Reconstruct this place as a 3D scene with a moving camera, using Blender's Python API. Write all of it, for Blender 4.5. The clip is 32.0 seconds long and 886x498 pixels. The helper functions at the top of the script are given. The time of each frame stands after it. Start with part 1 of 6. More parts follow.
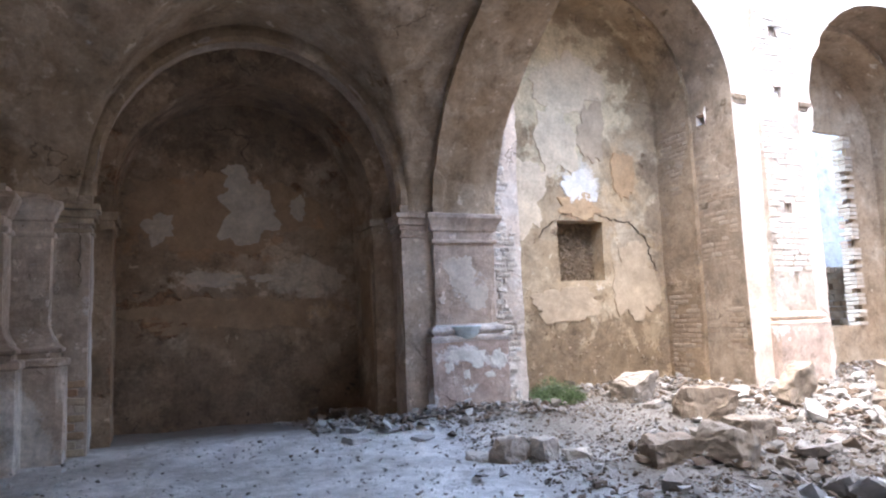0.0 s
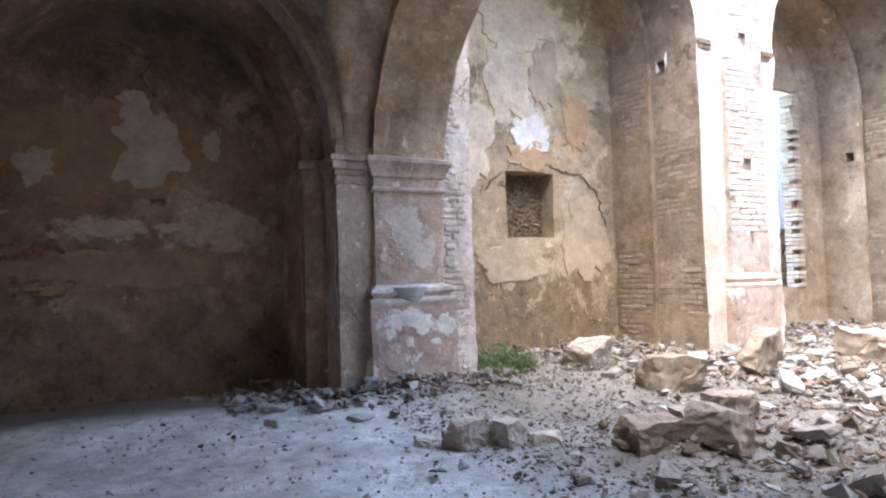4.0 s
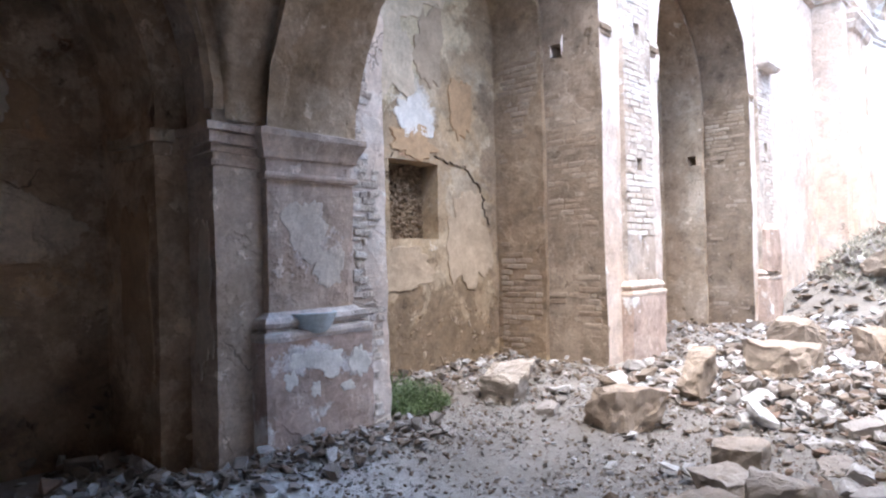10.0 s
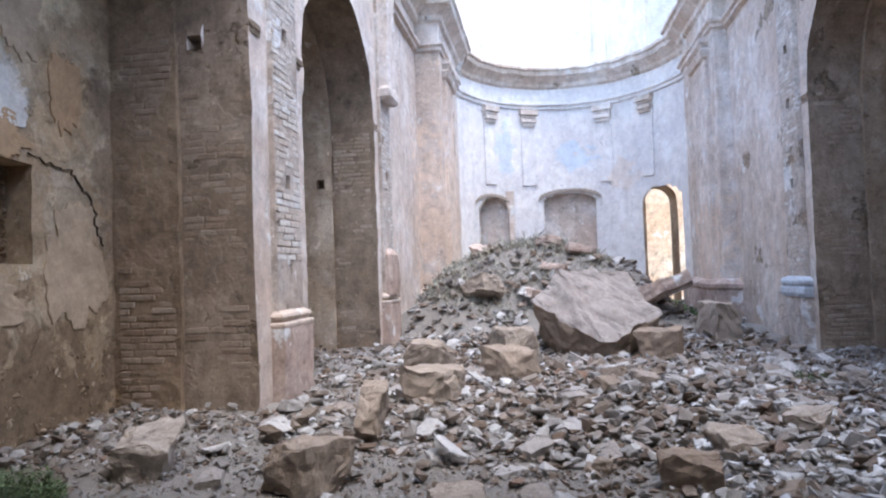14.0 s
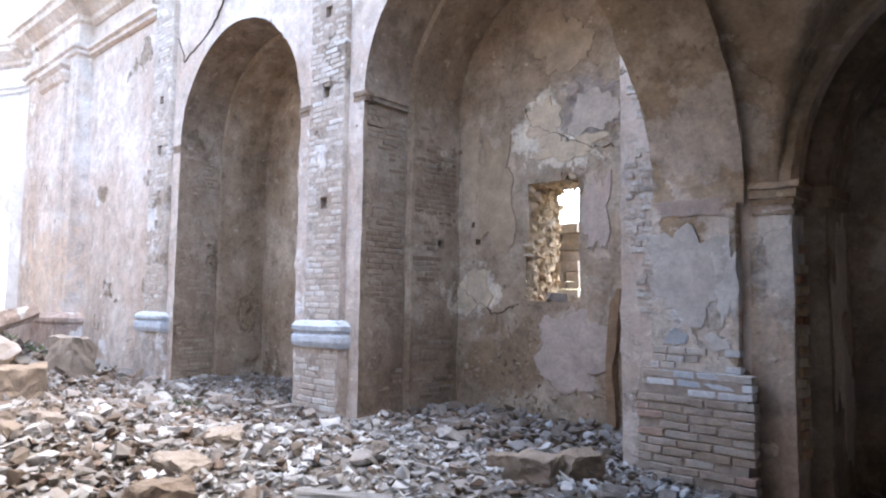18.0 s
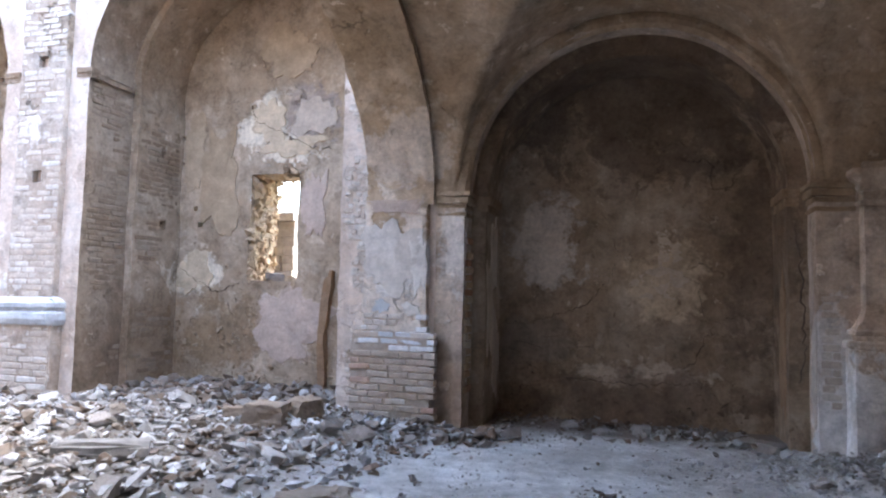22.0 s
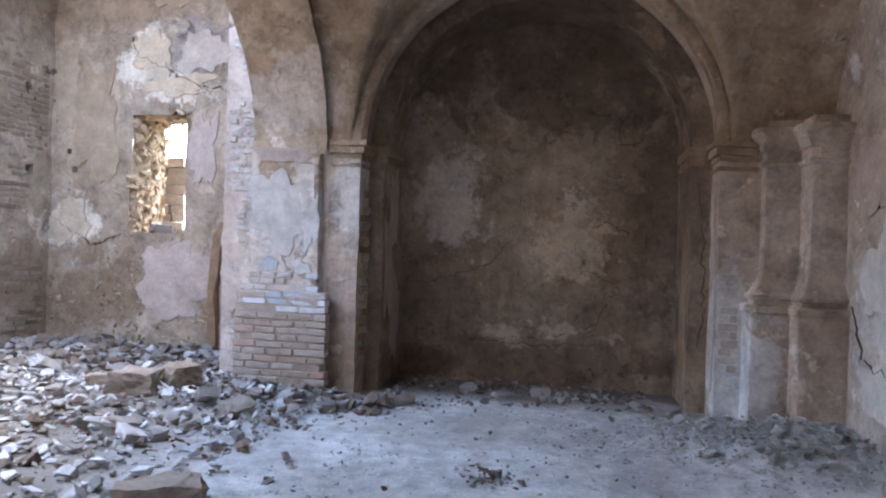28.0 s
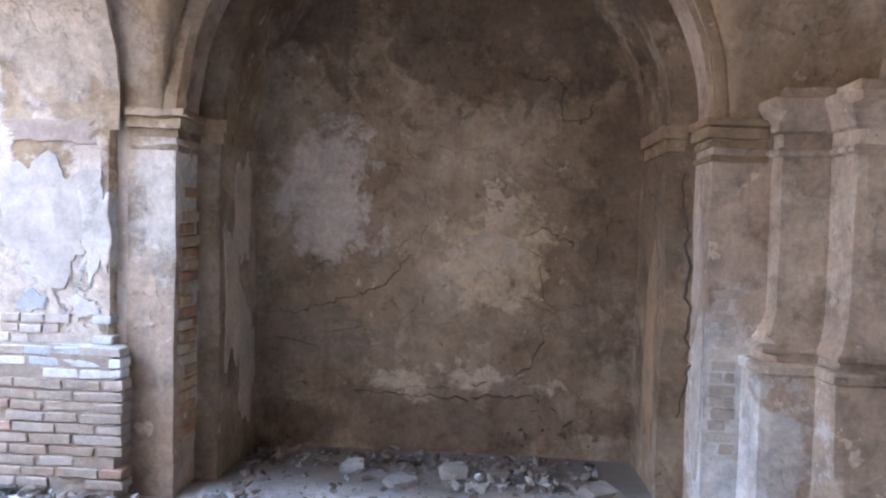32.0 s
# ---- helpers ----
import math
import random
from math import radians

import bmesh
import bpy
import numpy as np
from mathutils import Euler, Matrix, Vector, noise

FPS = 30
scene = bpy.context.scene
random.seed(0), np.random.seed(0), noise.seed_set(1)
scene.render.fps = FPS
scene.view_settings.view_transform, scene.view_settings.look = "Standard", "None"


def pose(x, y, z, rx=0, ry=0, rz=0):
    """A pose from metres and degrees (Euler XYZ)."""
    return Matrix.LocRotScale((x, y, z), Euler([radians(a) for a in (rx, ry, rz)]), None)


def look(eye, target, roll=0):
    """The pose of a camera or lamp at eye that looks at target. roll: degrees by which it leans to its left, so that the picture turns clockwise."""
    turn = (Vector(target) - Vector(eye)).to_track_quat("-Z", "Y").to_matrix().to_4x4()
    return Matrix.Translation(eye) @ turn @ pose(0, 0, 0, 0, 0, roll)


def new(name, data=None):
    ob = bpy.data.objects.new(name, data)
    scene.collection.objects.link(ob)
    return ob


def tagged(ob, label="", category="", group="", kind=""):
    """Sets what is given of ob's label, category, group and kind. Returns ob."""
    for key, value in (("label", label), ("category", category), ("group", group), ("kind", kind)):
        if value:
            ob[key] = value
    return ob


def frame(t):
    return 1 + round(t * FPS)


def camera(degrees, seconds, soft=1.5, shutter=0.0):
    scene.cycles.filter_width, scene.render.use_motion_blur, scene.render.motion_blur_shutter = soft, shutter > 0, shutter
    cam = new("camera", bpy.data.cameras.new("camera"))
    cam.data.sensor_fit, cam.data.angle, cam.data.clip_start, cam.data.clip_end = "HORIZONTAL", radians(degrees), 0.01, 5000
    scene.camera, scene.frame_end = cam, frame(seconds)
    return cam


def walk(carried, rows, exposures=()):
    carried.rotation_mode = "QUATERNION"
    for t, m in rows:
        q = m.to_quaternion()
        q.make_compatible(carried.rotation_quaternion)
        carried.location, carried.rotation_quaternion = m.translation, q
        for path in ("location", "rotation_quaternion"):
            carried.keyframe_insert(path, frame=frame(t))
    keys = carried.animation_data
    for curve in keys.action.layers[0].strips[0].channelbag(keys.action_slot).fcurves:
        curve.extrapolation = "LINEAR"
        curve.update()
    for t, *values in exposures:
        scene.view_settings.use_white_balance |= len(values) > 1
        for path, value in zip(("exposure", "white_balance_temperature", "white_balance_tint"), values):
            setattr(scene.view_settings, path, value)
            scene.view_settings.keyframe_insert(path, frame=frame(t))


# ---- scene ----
cam = camera(66.5, 32.0, soft=2.2)
PATH = [
    (0, (-0.396, -0.267, 1.235), (0.377, 1.564, 1.455), -2.1),
    (0.5, (-0.407, -0.287, 1.243), (0.542, 1.456, 1.491), -1.9),
    (1, (-0.404, -0.271, 1.225), (0.648, 1.409, 1.493), -1.5),
    (1.5, (-0.41, -0.256, 1.212), (0.672, 1.41, 1.441), -1.5),
    (2, (-0.42, -0.215, 1.194), (0.629, 1.48, 1.364), -2.0),
    (2.5, (-0.358, -0.131, 1.196), (0.756, 1.525, 1.323), -2.0),
    (4.5, (-0.167, 0.898, 1.322), (0.621, 2.735, 1.387), -1.4),
    (5, (-0.161, 1.096, 1.345), (0.387, 3.019, 1.41), -1.3),
    (5.5, (-0.249, 1.327, 1.373), (0.275, 3.256, 1.421), -1.4),
    (6, (-0.256, 1.539, 1.401), (0.259, 3.472, 1.42), -2.3),
    (6.5, (-0.214, 1.772, 1.449), (0.233, 3.722, 1.453), -1.8),
    (7, (-0.212, 1.967, 1.472), (0.201, 3.924, 1.48), -1.4),
    (7.5, (-0.259, 2.128, 1.495), (0.365, 4.028, 1.51), -1.6),
    (8, (-0.211, 2.265, 1.506), (0.591, 4.097, 1.559), -1.5),
    (8.5, (-0.202, 2.402, 1.52), (0.894, 4.074, 1.572), -1.1),
    (9, (-0.207, 2.495, 1.526), (1.149, 3.965, 1.58), -1.2),
    (9.5, (-0.193, 2.531, 1.528), (1.211, 3.955, 1.572), -1.3),
    (10, (-0.168, 2.516, 1.532), (1.312, 3.861, 1.562), -1.4),
    (10.5, (-0.127, 2.531, 1.52), (1.396, 3.827, 1.547), -1.0),
    (11, (-0.114, 2.61, 1.529), (1.477, 3.822, 1.551), -0.9),
    (11.5, (-0.117, 2.751, 1.526), (1.551, 3.855, 1.52), -2.0),
    (12, (-0.023, 2.88, 1.522), (1.667, 3.949, 1.491), -2.8),
    (12.5, (0.119, 3.028, 1.535), (1.874, 3.987, 1.566), -1.8),
    (13, (0.171, 3.197, 1.544), (1.985, 4.039, 1.592), -1.4),
    (13.5, (0.25, 3.371, 1.56), (2.151, 3.991, 1.616), -2.3),
    (14, (0.353, 3.433, 1.578), (2.33, 3.728, 1.643), -2.1),
    (14.5, (0.404, 3.49, 1.575), (2.397, 3.349, 1.655), -1.1),
    (15, (0.529, 3.711, 1.648), (2.476, 3.262, 1.729), 1.9),
    (15.5, (0.573, 3.714, 1.569), (2.411, 2.927, 1.52), 0.1),
    (17.5, (0.575, 4.444, 1.569), (1.921, 2.968, 1.677), 0.8),
    (18, (0.463, 4.621, 1.59), (1.814, 3.152, 1.735), 0.8),
    (18.5, (0.435, 4.803, 1.557), (1.673, 3.243, 1.743), 0.6),
    (19, (0.44, 4.983, 1.538), (1.654, 3.406, 1.735), 0.5),
    (19.5, (0.392, 5.107, 1.489), (1.59, 3.512, 1.627), 0.7),
    (20, (0.368, 5.241, 1.479), (1.524, 3.613, 1.572), 1.0),
    (20.5, (0.391, 5.417, 1.454), (1.447, 3.721, 1.551), 0.8),
    (21, (0.343, 5.588, 1.448), (1.29, 3.829, 1.539), 0.9),
    (21.5, (0.216, 5.698, 1.439), (1.033, 3.875, 1.54), 1.4),
    (22, (0.175, 5.858, 1.445), (0.744, 3.945, 1.577), 1.3),
    (22.5, (0.203, 5.976, 1.445), (0.599, 4.02, 1.571), 0.4),
    (23, (0.208, 6.002, 1.45), (0.534, 4.032, 1.566), -0.3),
    (23.5, (0.233, 5.998, 1.429), (0.76, 4.072, 1.547), -0.5),
    (24, (0.245, 6.009, 1.424), (0.98, 4.153, 1.543), -1.3),
    (24.5, (0.253, 5.969, 1.42), (1.112, 4.166, 1.537), -1.6),
    (26.5, (0.24, 5.767, 1.385), (1.289, 4.065, 1.451), 1.5),
    (27, (0.243, 5.685, 1.389), (1.198, 3.928, 1.433), 1.7),
    (27.5, (0.241, 5.5, 1.4), (0.741, 3.564, 1.446), 2.0),
    (28, (0.012, 5.365, 1.534), (0.365, 3.396, 1.522), 1.9),
    (28.5, (-0.077, 5.11, 1.592), (0.167, 3.125, 1.555), 2.3),
    (29, (-0.077, 4.873, 1.609), (0.037, 2.876, 1.562), 2.9),
    (29.5, (-0.041, 4.615, 1.644), (-0.051, 2.616, 1.596), 2.4),
    (30, (-0.068, 4.353, 1.674), (-0.028, 2.354, 1.629), 2.1),
    (30.5, (-0.044, 4.095, 1.734), (0.095, 2.1, 1.695), 2.7),
    (31, (0.01, 3.84, 1.76), (0.11, 1.842, 1.731), 2.1),
    (31.5, (0.078, 3.584, 1.761), (0.109, 1.584, 1.733), 1.3),
    (32, (0.048, 3.306, 1.854), (0.162, 1.311, 1.771), 1.6),
]
EXPOSURES = [(0.0, 4.2, 7000, 10), (2.5, 3.65, 6900, 10), (5.0, 4.35, 7300, 10), (7.5, 4.7, 7300, 10), (9.0, 4.05, 6800, 10), (11.0, 3.5, 6700, 10), (13.0, 3.05, 6500, 10), (15.0, 2.35, 6500, 10),
             (17.5, 3.55, 7200, 10), (21.0, 3.95, 7200, 10), (23.0, 4.4, 7100, 10), (26.5, 3.9, 7100, 10), (28.0, 4.5, 6900, 10), (29.0, 4.95, 6800, 10), (30.0, 5.15, 6700, 10), (31.0, 5.25, 6900, 10), (32.0, 5.4, 6900, 10)]
walk(cam, [(t, look(eye, target, roll)) for t, eye, target, roll in PATH], EXPOSURES)

# ---- world, sun, exposure ----
world = bpy.data.worlds.new("sky_world")
scene.world = world
world.use_nodes = True
wn = world.node_tree
wn.nodes.clear()
sky = wn.nodes.new("ShaderNodeTexSky")
sky.sky_type = "NISHITA"
sky.sun_disc = False
SUN_ELEV, SUN_ROT = radians(71), radians(222)
sky.sun_elevation, sky.sun_rotation = SUN_ELEV, SUN_ROT
sky.dust_density = 1.0
back = wn.nodes.new("ShaderNodeBackground")
back.inputs["Strength"].default_value = 0.15
wout = wn.nodes.new("ShaderNodeOutputWorld")
wn.links.new(sky.outputs[0], back.inputs["Color"])
wn.links.new(back.outputs[0], wout.inputs["Surface"])

sun_data = bpy.data.lights.new("sun", "SUN")
sun_data.energy = 0.5
sun_data.angle = radians(50)
sun_data.color = (1.0, 0.97, 0.93)
sun_ob = new("sun", sun_data)
# a veiled sun stands high over the south-west
sd = Vector((math.sin(SUN_ROT) * math.cos(SUN_ELEV), math.cos(SUN_ROT) * math.cos(SUN_ELEV), math.sin(SUN_ELEV)))
sun_ob.matrix_world = look(sd * 60, (0, 0, 0))

# ---- materials ----


def mat(name):
    m = bpy.data.materials.new(name)
    m.use_nodes = True
    nt = m.node_tree
    return m, nt, nt.nodes["Principled BSDF"]


def nd(nt, kind, **kw):
    n = nt.nodes.new(kind)
    for k, v in kw.items():
        n.inputs[k].default_value = v
    return n


def coords(nt, scale=1.0, squash=(1, 1, 1)):
    g = nt.nodes.new("ShaderNodeNewGeometry")
    mp = nt.nodes.new("ShaderNodeMapping")
    mp.inputs["Scale"].default_value = [scale * s for s in squash]
    nt.links.new(g.outputs["Position"], mp.inputs["Vector"])
    return mp.outputs["Vector"]


def noise_tex(nt, vec, scale, detail=6.0, rough=0.6, distort=0.0):
    n = nt.nodes.new("ShaderNodeTexNoise")
    n.inputs["Scale"].default_value = scale
    n.inputs["Detail"].default_value = detail
    n.inputs["Roughness"].default_value = rough
    n.inputs["Distortion"].default_value = distort
    nt.links.new(vec, n.inputs["Vector"])
    return n.outputs["Fac"]


def ramp(nt, fac, stops, smooth=False):
    r = nt.nodes.new("ShaderNodeValToRGB")
    cr = r.color_ramp
    if smooth:
        cr.interpolation = "EASE"
    while len(cr.elements) < len(stops):
        cr.elements.new(0.5)
    for e, (p, c) in zip(cr.elements, stops):
        e.position = p
        e.color = (c, c, c, 1) if isinstance(c, (int, float)) else (*c, 1)
    nt.links.new(fac, r.inputs["Fac"])
    return r.outputs["Color"]


def mix(nt, fac, a, b, mode="MIX"):
    m = nt.nodes.new("ShaderNodeMix")
    m.data_type, m.blend_type = "RGBA", mode
    for sock, v in ((m.inputs[0], fac), (m.inputs[6], a), (m.inputs[7], b)):
        if isinstance(v, bpy.types.NodeSocket):
            nt.links.new(v, sock)
        elif isinstance(v, (int, float)):
            sock.default_value = v if sock == m.inputs[0] else (v, v, v, 1)
        else:
            sock.default_value = (*v, 1)
    return m.outputs[2]


def bump(nt, bsdf, layers):
    prev = None
    for height, strength, dist in layers:
        b = nt.nodes.new("ShaderNodeBump")
        b.inputs["Strength"].default_value = strength
        b.inputs["Distance"].default_value = dist
        nt.links.new(height, b.inputs["Height"])
        if prev:
            nt.links.new(prev, b.inputs["Normal"])
        prev = b.outputs["Normal"]
    nt.links.new(prev, bsdf.inputs["Normal"])


def plaster(name, pale, mid, dark, bare, bare_at=0.62, white_at=0.7, white=(0.62, 0.6, 0.56), seed=0.0, streak=0.5, spots=(), rugged=1.0):
    """Old lime plaster: two tones, fallen patches that show the earthy core, white remains of limewash, rain streaks."""
    m, nt, p = mat(name)
    v = coords(nt)
    off = nt.nodes.new("ShaderNodeVectorMath")
    off.inputs[1].default_value = (seed, seed * 0.7, seed * 1.3)
    nt.links.new(v, off.inputs[0])
    v = off.outputs[0]
    big = noise_tex(nt, v, 0.55, 8, 0.62, 0.15)
    med = noise_tex(nt, v, 1.9, 9, 0.66, 0.1)
    fine = noise_tex(nt, v, 26, 6, 0.7)
    grit = noise_tex(nt, v, 110, 3, 0.6)
    col = mix(nt, ramp(nt, med, [(0.36, 0.0), (0.62, 1.0)]), mid, pale)
    lay = noise_tex(nt, v, 1.25, 13, 0.6, 0.12)
    laymask = ramp(nt, lay, [(0.515, 0.0), (0.53, 1.0)])
    lay2 = noise_tex(nt, v, 2.7, 12, 0.6, 0.15)
    laymask2 = ramp(nt, lay2, [(0.57, 0.0), (0.58, 1.0)])
    col = mix(nt, laymask, mix(nt, 0.42, col, dark), col)
    col = mix(nt, laymask2, col, mix(nt, 0.6, col, pale))
    stain = ramp(nt, big, [(0.42, 0.0), (0.62, 1.0)])
    col = mix(nt, stain, col, dark)
    sv = coords(nt, 1.0, (3.2, 3.2, 0.28))
    st = noise_tex(nt, sv, 1.0, 7, 0.65)
    col = mix(nt, mix(nt, streak, (0, 0, 0), ramp(nt, st, [(0.5, 0.0), (0.72, 1.0)])), col, mix(nt, 0.45, dark, (0.09, 0.065, 0.045)))
    wm = noise_tex(nt, v, 1.15, 11, 0.62, 0.15)
    whitemask = ramp(nt, wm, [(white_at - 0.015, 0.0), (white_at + 0.015, 1.0)])
    col = mix(nt, whitemask, col, white)
    bm_ = noise_tex(nt, v, 0.95, 11, 0.62, 0.1)
    baremask = ramp(nt, bm_, [(bare_at - 0.012, 0.0), (bare_at + 0.012, 1.0)])
    rub = noise_tex(nt, v, 13, 6, 0.75, 0.0)
    barecol = mix(nt, ramp(nt, rub, [(0.38, 0.0), (0.6, 1.0)]), [c * 0.55 for c in bare], bare)
    col = mix(nt, baremask, col, barecol)
    rag = noise_tex(nt, v, 2.6, 12, 0.66, 0.25)
    rag_small = noise_tex(nt, v, 8.5, 10, 0.68, 0.2)
    chips = ramp(nt, noise_tex(nt, v, 5.5, 10, 0.64, 0.1), [(0.635, 0.0), (0.65, 0.75)])
    col = mix(nt, chips, col, [min(0.85, q * 1.18) for q in pale])
    scars = ramp(nt, noise_tex(nt, v, 6.5, 10, 0.66, 0.1), [(0.33, 0.7), (0.35, 0.0)])
    col = mix(nt, scars, col, [q * 0.75 for q in dark])
    edges = []
    for centre, radii, tint, strength in spots:
        mp = nt.nodes.new("ShaderNodeMapping")
        mp.vector_type = "POINT"
        mp.inputs["Location"].default_value = [-c / r for c, r in zip(centre, radii)]
        mp.inputs["Scale"].default_value = [1 / r for r in radii]
        g = nt.nodes.new("ShaderNodeNewGeometry")
        nt.links.new(g.outputs["Position"], mp.inputs["Vector"])
        ln = nt.nodes.new("ShaderNodeVectorMath")
        ln.operation = "LENGTH"
        nt.links.new(mp.outputs["Vector"], ln.inputs[0])
        ma = nt.nodes.new("ShaderNodeMath")
        ma.operation = "MULTIPLY_ADD"
        ma.inputs[1].default_value = 3.2
        nt.links.new(rag_small if min(radii[0], radii[2]) < 0.24 else rag, ma.inputs[0])
        nt.links.new(ln.outputs["Value"], ma.inputs[2])
        half = nt.nodes.new("ShaderNodeMath")
        half.operation = "MULTIPLY"
        half.inputs[1].default_value = 0.3
        nt.links.new(ma.outputs[0], half.inputs[0])
        mask = ramp(nt, half.outputs[0], [(0.66, strength * 0.85), (0.7, strength * 0.6), (0.74, 0.0)])
        edges.append(mask)
        col = mix(nt, mask, col, tint)
    blot = noise_tex(nt, v, 4.2, 10, 0.72, 0.1)
    col = mix(nt, 0.85 * rugged, col, ramp(nt, blot, [(0.32, 0.52), (0.5, 1.0), (0.68, 1.3)]), "MULTIPLY")
    col = mix(nt, 0.42 * rugged, col, ramp(nt, fine, [(0.3, 0.5), (0.7, 1.3)]), "MULTIPLY")
    ck = nt.nodes.new("ShaderNodeTexVoronoi")
    ck.feature = "DISTANCE_TO_EDGE"
    ck.inputs["Scale"].default_value = 0.7
    warp = nt.nodes.new("ShaderNodeTexNoise")
    warp.inputs["Scale"].default_value = 2.2
    warp.inputs["Detail"].default_value = 6
    nt.links.new(v, warp.inputs["Vector"])
    addv = nt.nodes.new("ShaderNodeVectorMath")
    nt.links.new(v, addv.inputs[0])
    nt.links.new(warp.outputs["Color"], addv.inputs[1])
    nt.links.new(addv.outputs[0], ck.inputs["Vector"])
    crack = ramp(nt, ck.outputs["Distance"], [(0.002, 0.0), (0.007, 1.0)])
    some = ramp(nt, noise_tex(nt, v, 0.8, 2, 0.5), [(0.34, 0.0), (0.37, 1.0)])
    crack = mix(nt, some, crack, (1, 1, 1))
    col = mix(nt, crack, mix(nt, 0.62, col, (0.05, 0.04, 0.03)), col)
    nt.links.new(col, p.inputs["Base Color"])
    p.inputs["Roughness"].default_value = 0.92
    p.inputs["Specular IOR Level"].default_value = 0.15
    inv = ramp(nt, bm_, [(bare_at - 0.012, 1.0), (bare_at + 0.012, 0.0)])
    bump(nt, p, [(laymask, 0.55, 0.014), (laymask2, 0.4, 0.008), (inv, 0.9, 0.03), (whitemask, 0.5, 0.012), (rub, 0.35, 0.02), (scars, 0.6, -0.012), (chips, 0.4, 0.006), (blot, 0.45, 0.03), (fine, 0.25, 0.01), (grit, 0.12, 0.004), (crack, 0.6, 0.02)] + [(e_, 0.5, 0.015) for e_ in edges])
    return m


def stone_mat(name, stops, scale=3.0, rand="island", rough=0.9, bumpy=0.5):
    m, nt, p = mat(name)
    v = coords(nt)
    if rand == "island":
        g = nt.nodes.new("ShaderNodeNewGeometry")
        r = g.outputs["Random Per Island"]
    else:
        g = nt.nodes.new("ShaderNodeObjectInfo")
        r = g.outputs["Random"]
    col = ramp(nt, r, stops)
    n1 = noise_tex(nt, v, scale * 2.2, 9, 0.7, 0.0)
    n2 = noise_tex(nt, v, scale * 13, 6, 0.7)
    col = mix(nt, 0.7, col, ramp(nt, n1, [(0.3, 0.62), (0.7, 1.3)]), "MULTIPLY")
    col = mix(nt, 0.5, col, ramp(nt, n2, [(0.3, 0.7), (0.7, 1.2)]), "MULTIPLY")
    nt.links.new(col, p.inputs["Base Color"])
    p.inputs["Roughness"].default_value = rough
    p.inputs["Specular IOR Level"].default_value = 0.2
    bump(nt, p, [(n1, bumpy, 0.03), (n2, bumpy, 0.01)])
    return m


# stained plaster; the dark spots at head and foot also paint the recess's shade
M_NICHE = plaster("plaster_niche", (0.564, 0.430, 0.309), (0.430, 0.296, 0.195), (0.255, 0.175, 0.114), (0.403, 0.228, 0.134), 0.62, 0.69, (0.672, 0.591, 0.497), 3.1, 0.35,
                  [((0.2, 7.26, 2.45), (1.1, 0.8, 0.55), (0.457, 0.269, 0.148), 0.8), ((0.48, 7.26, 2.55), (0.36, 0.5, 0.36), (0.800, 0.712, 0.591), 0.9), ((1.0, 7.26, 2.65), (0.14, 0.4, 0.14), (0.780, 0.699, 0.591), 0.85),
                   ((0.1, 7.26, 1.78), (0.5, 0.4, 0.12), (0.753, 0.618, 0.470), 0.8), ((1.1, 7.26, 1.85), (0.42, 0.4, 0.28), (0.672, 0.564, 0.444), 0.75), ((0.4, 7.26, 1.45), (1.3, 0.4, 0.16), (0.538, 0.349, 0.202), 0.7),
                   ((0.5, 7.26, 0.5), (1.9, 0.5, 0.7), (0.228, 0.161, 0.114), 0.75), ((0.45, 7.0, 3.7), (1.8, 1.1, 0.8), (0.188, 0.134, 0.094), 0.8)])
# stains plus painted shade: dark spots at head, west side, foot, lower east
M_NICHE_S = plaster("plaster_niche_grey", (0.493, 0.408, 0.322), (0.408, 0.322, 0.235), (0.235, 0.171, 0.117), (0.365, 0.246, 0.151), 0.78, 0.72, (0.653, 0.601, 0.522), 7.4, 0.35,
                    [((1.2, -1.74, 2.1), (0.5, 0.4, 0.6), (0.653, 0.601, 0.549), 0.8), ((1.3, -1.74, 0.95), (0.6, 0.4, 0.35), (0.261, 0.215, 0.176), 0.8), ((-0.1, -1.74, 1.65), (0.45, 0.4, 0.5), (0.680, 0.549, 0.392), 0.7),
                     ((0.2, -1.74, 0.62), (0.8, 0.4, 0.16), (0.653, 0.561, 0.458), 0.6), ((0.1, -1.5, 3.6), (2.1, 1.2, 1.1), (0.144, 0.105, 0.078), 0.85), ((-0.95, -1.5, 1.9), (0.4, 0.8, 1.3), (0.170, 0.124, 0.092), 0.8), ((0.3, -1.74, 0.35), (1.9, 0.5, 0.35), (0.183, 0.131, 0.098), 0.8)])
# spot at x 6.5 paints the return's shade, spot at z 4.4 the daylight above
M_CHAPEL = plaster("plaster_chapel", (0.55, 0.455, 0.335), (0.48, 0.36, 0.235), (0.35, 0.255, 0.165), (0.33, 0.235, 0.16), 0.65, 0.68, (0.7, 0.64, 0.56), 1.7, 0.35,
                   [((5.1, 7.65, 3.25), (0.36, 0.5, 0.36), (0.68, 0.65, 0.6), 0.95), ((5.05, 7.65, 2.78), (0.34, 0.4, 0.2), (0.5, 0.31, 0.19), 0.85), ((4.9, 7.65, 4.4), (1.3, 0.9, 1.3), (0.72, 0.61, 0.42), 0.7),
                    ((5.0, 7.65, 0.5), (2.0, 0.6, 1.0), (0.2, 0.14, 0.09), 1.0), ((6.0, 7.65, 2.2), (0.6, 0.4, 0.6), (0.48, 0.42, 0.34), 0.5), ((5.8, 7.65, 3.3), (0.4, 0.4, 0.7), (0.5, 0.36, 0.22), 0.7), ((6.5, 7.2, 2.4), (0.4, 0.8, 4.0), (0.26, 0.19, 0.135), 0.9)])
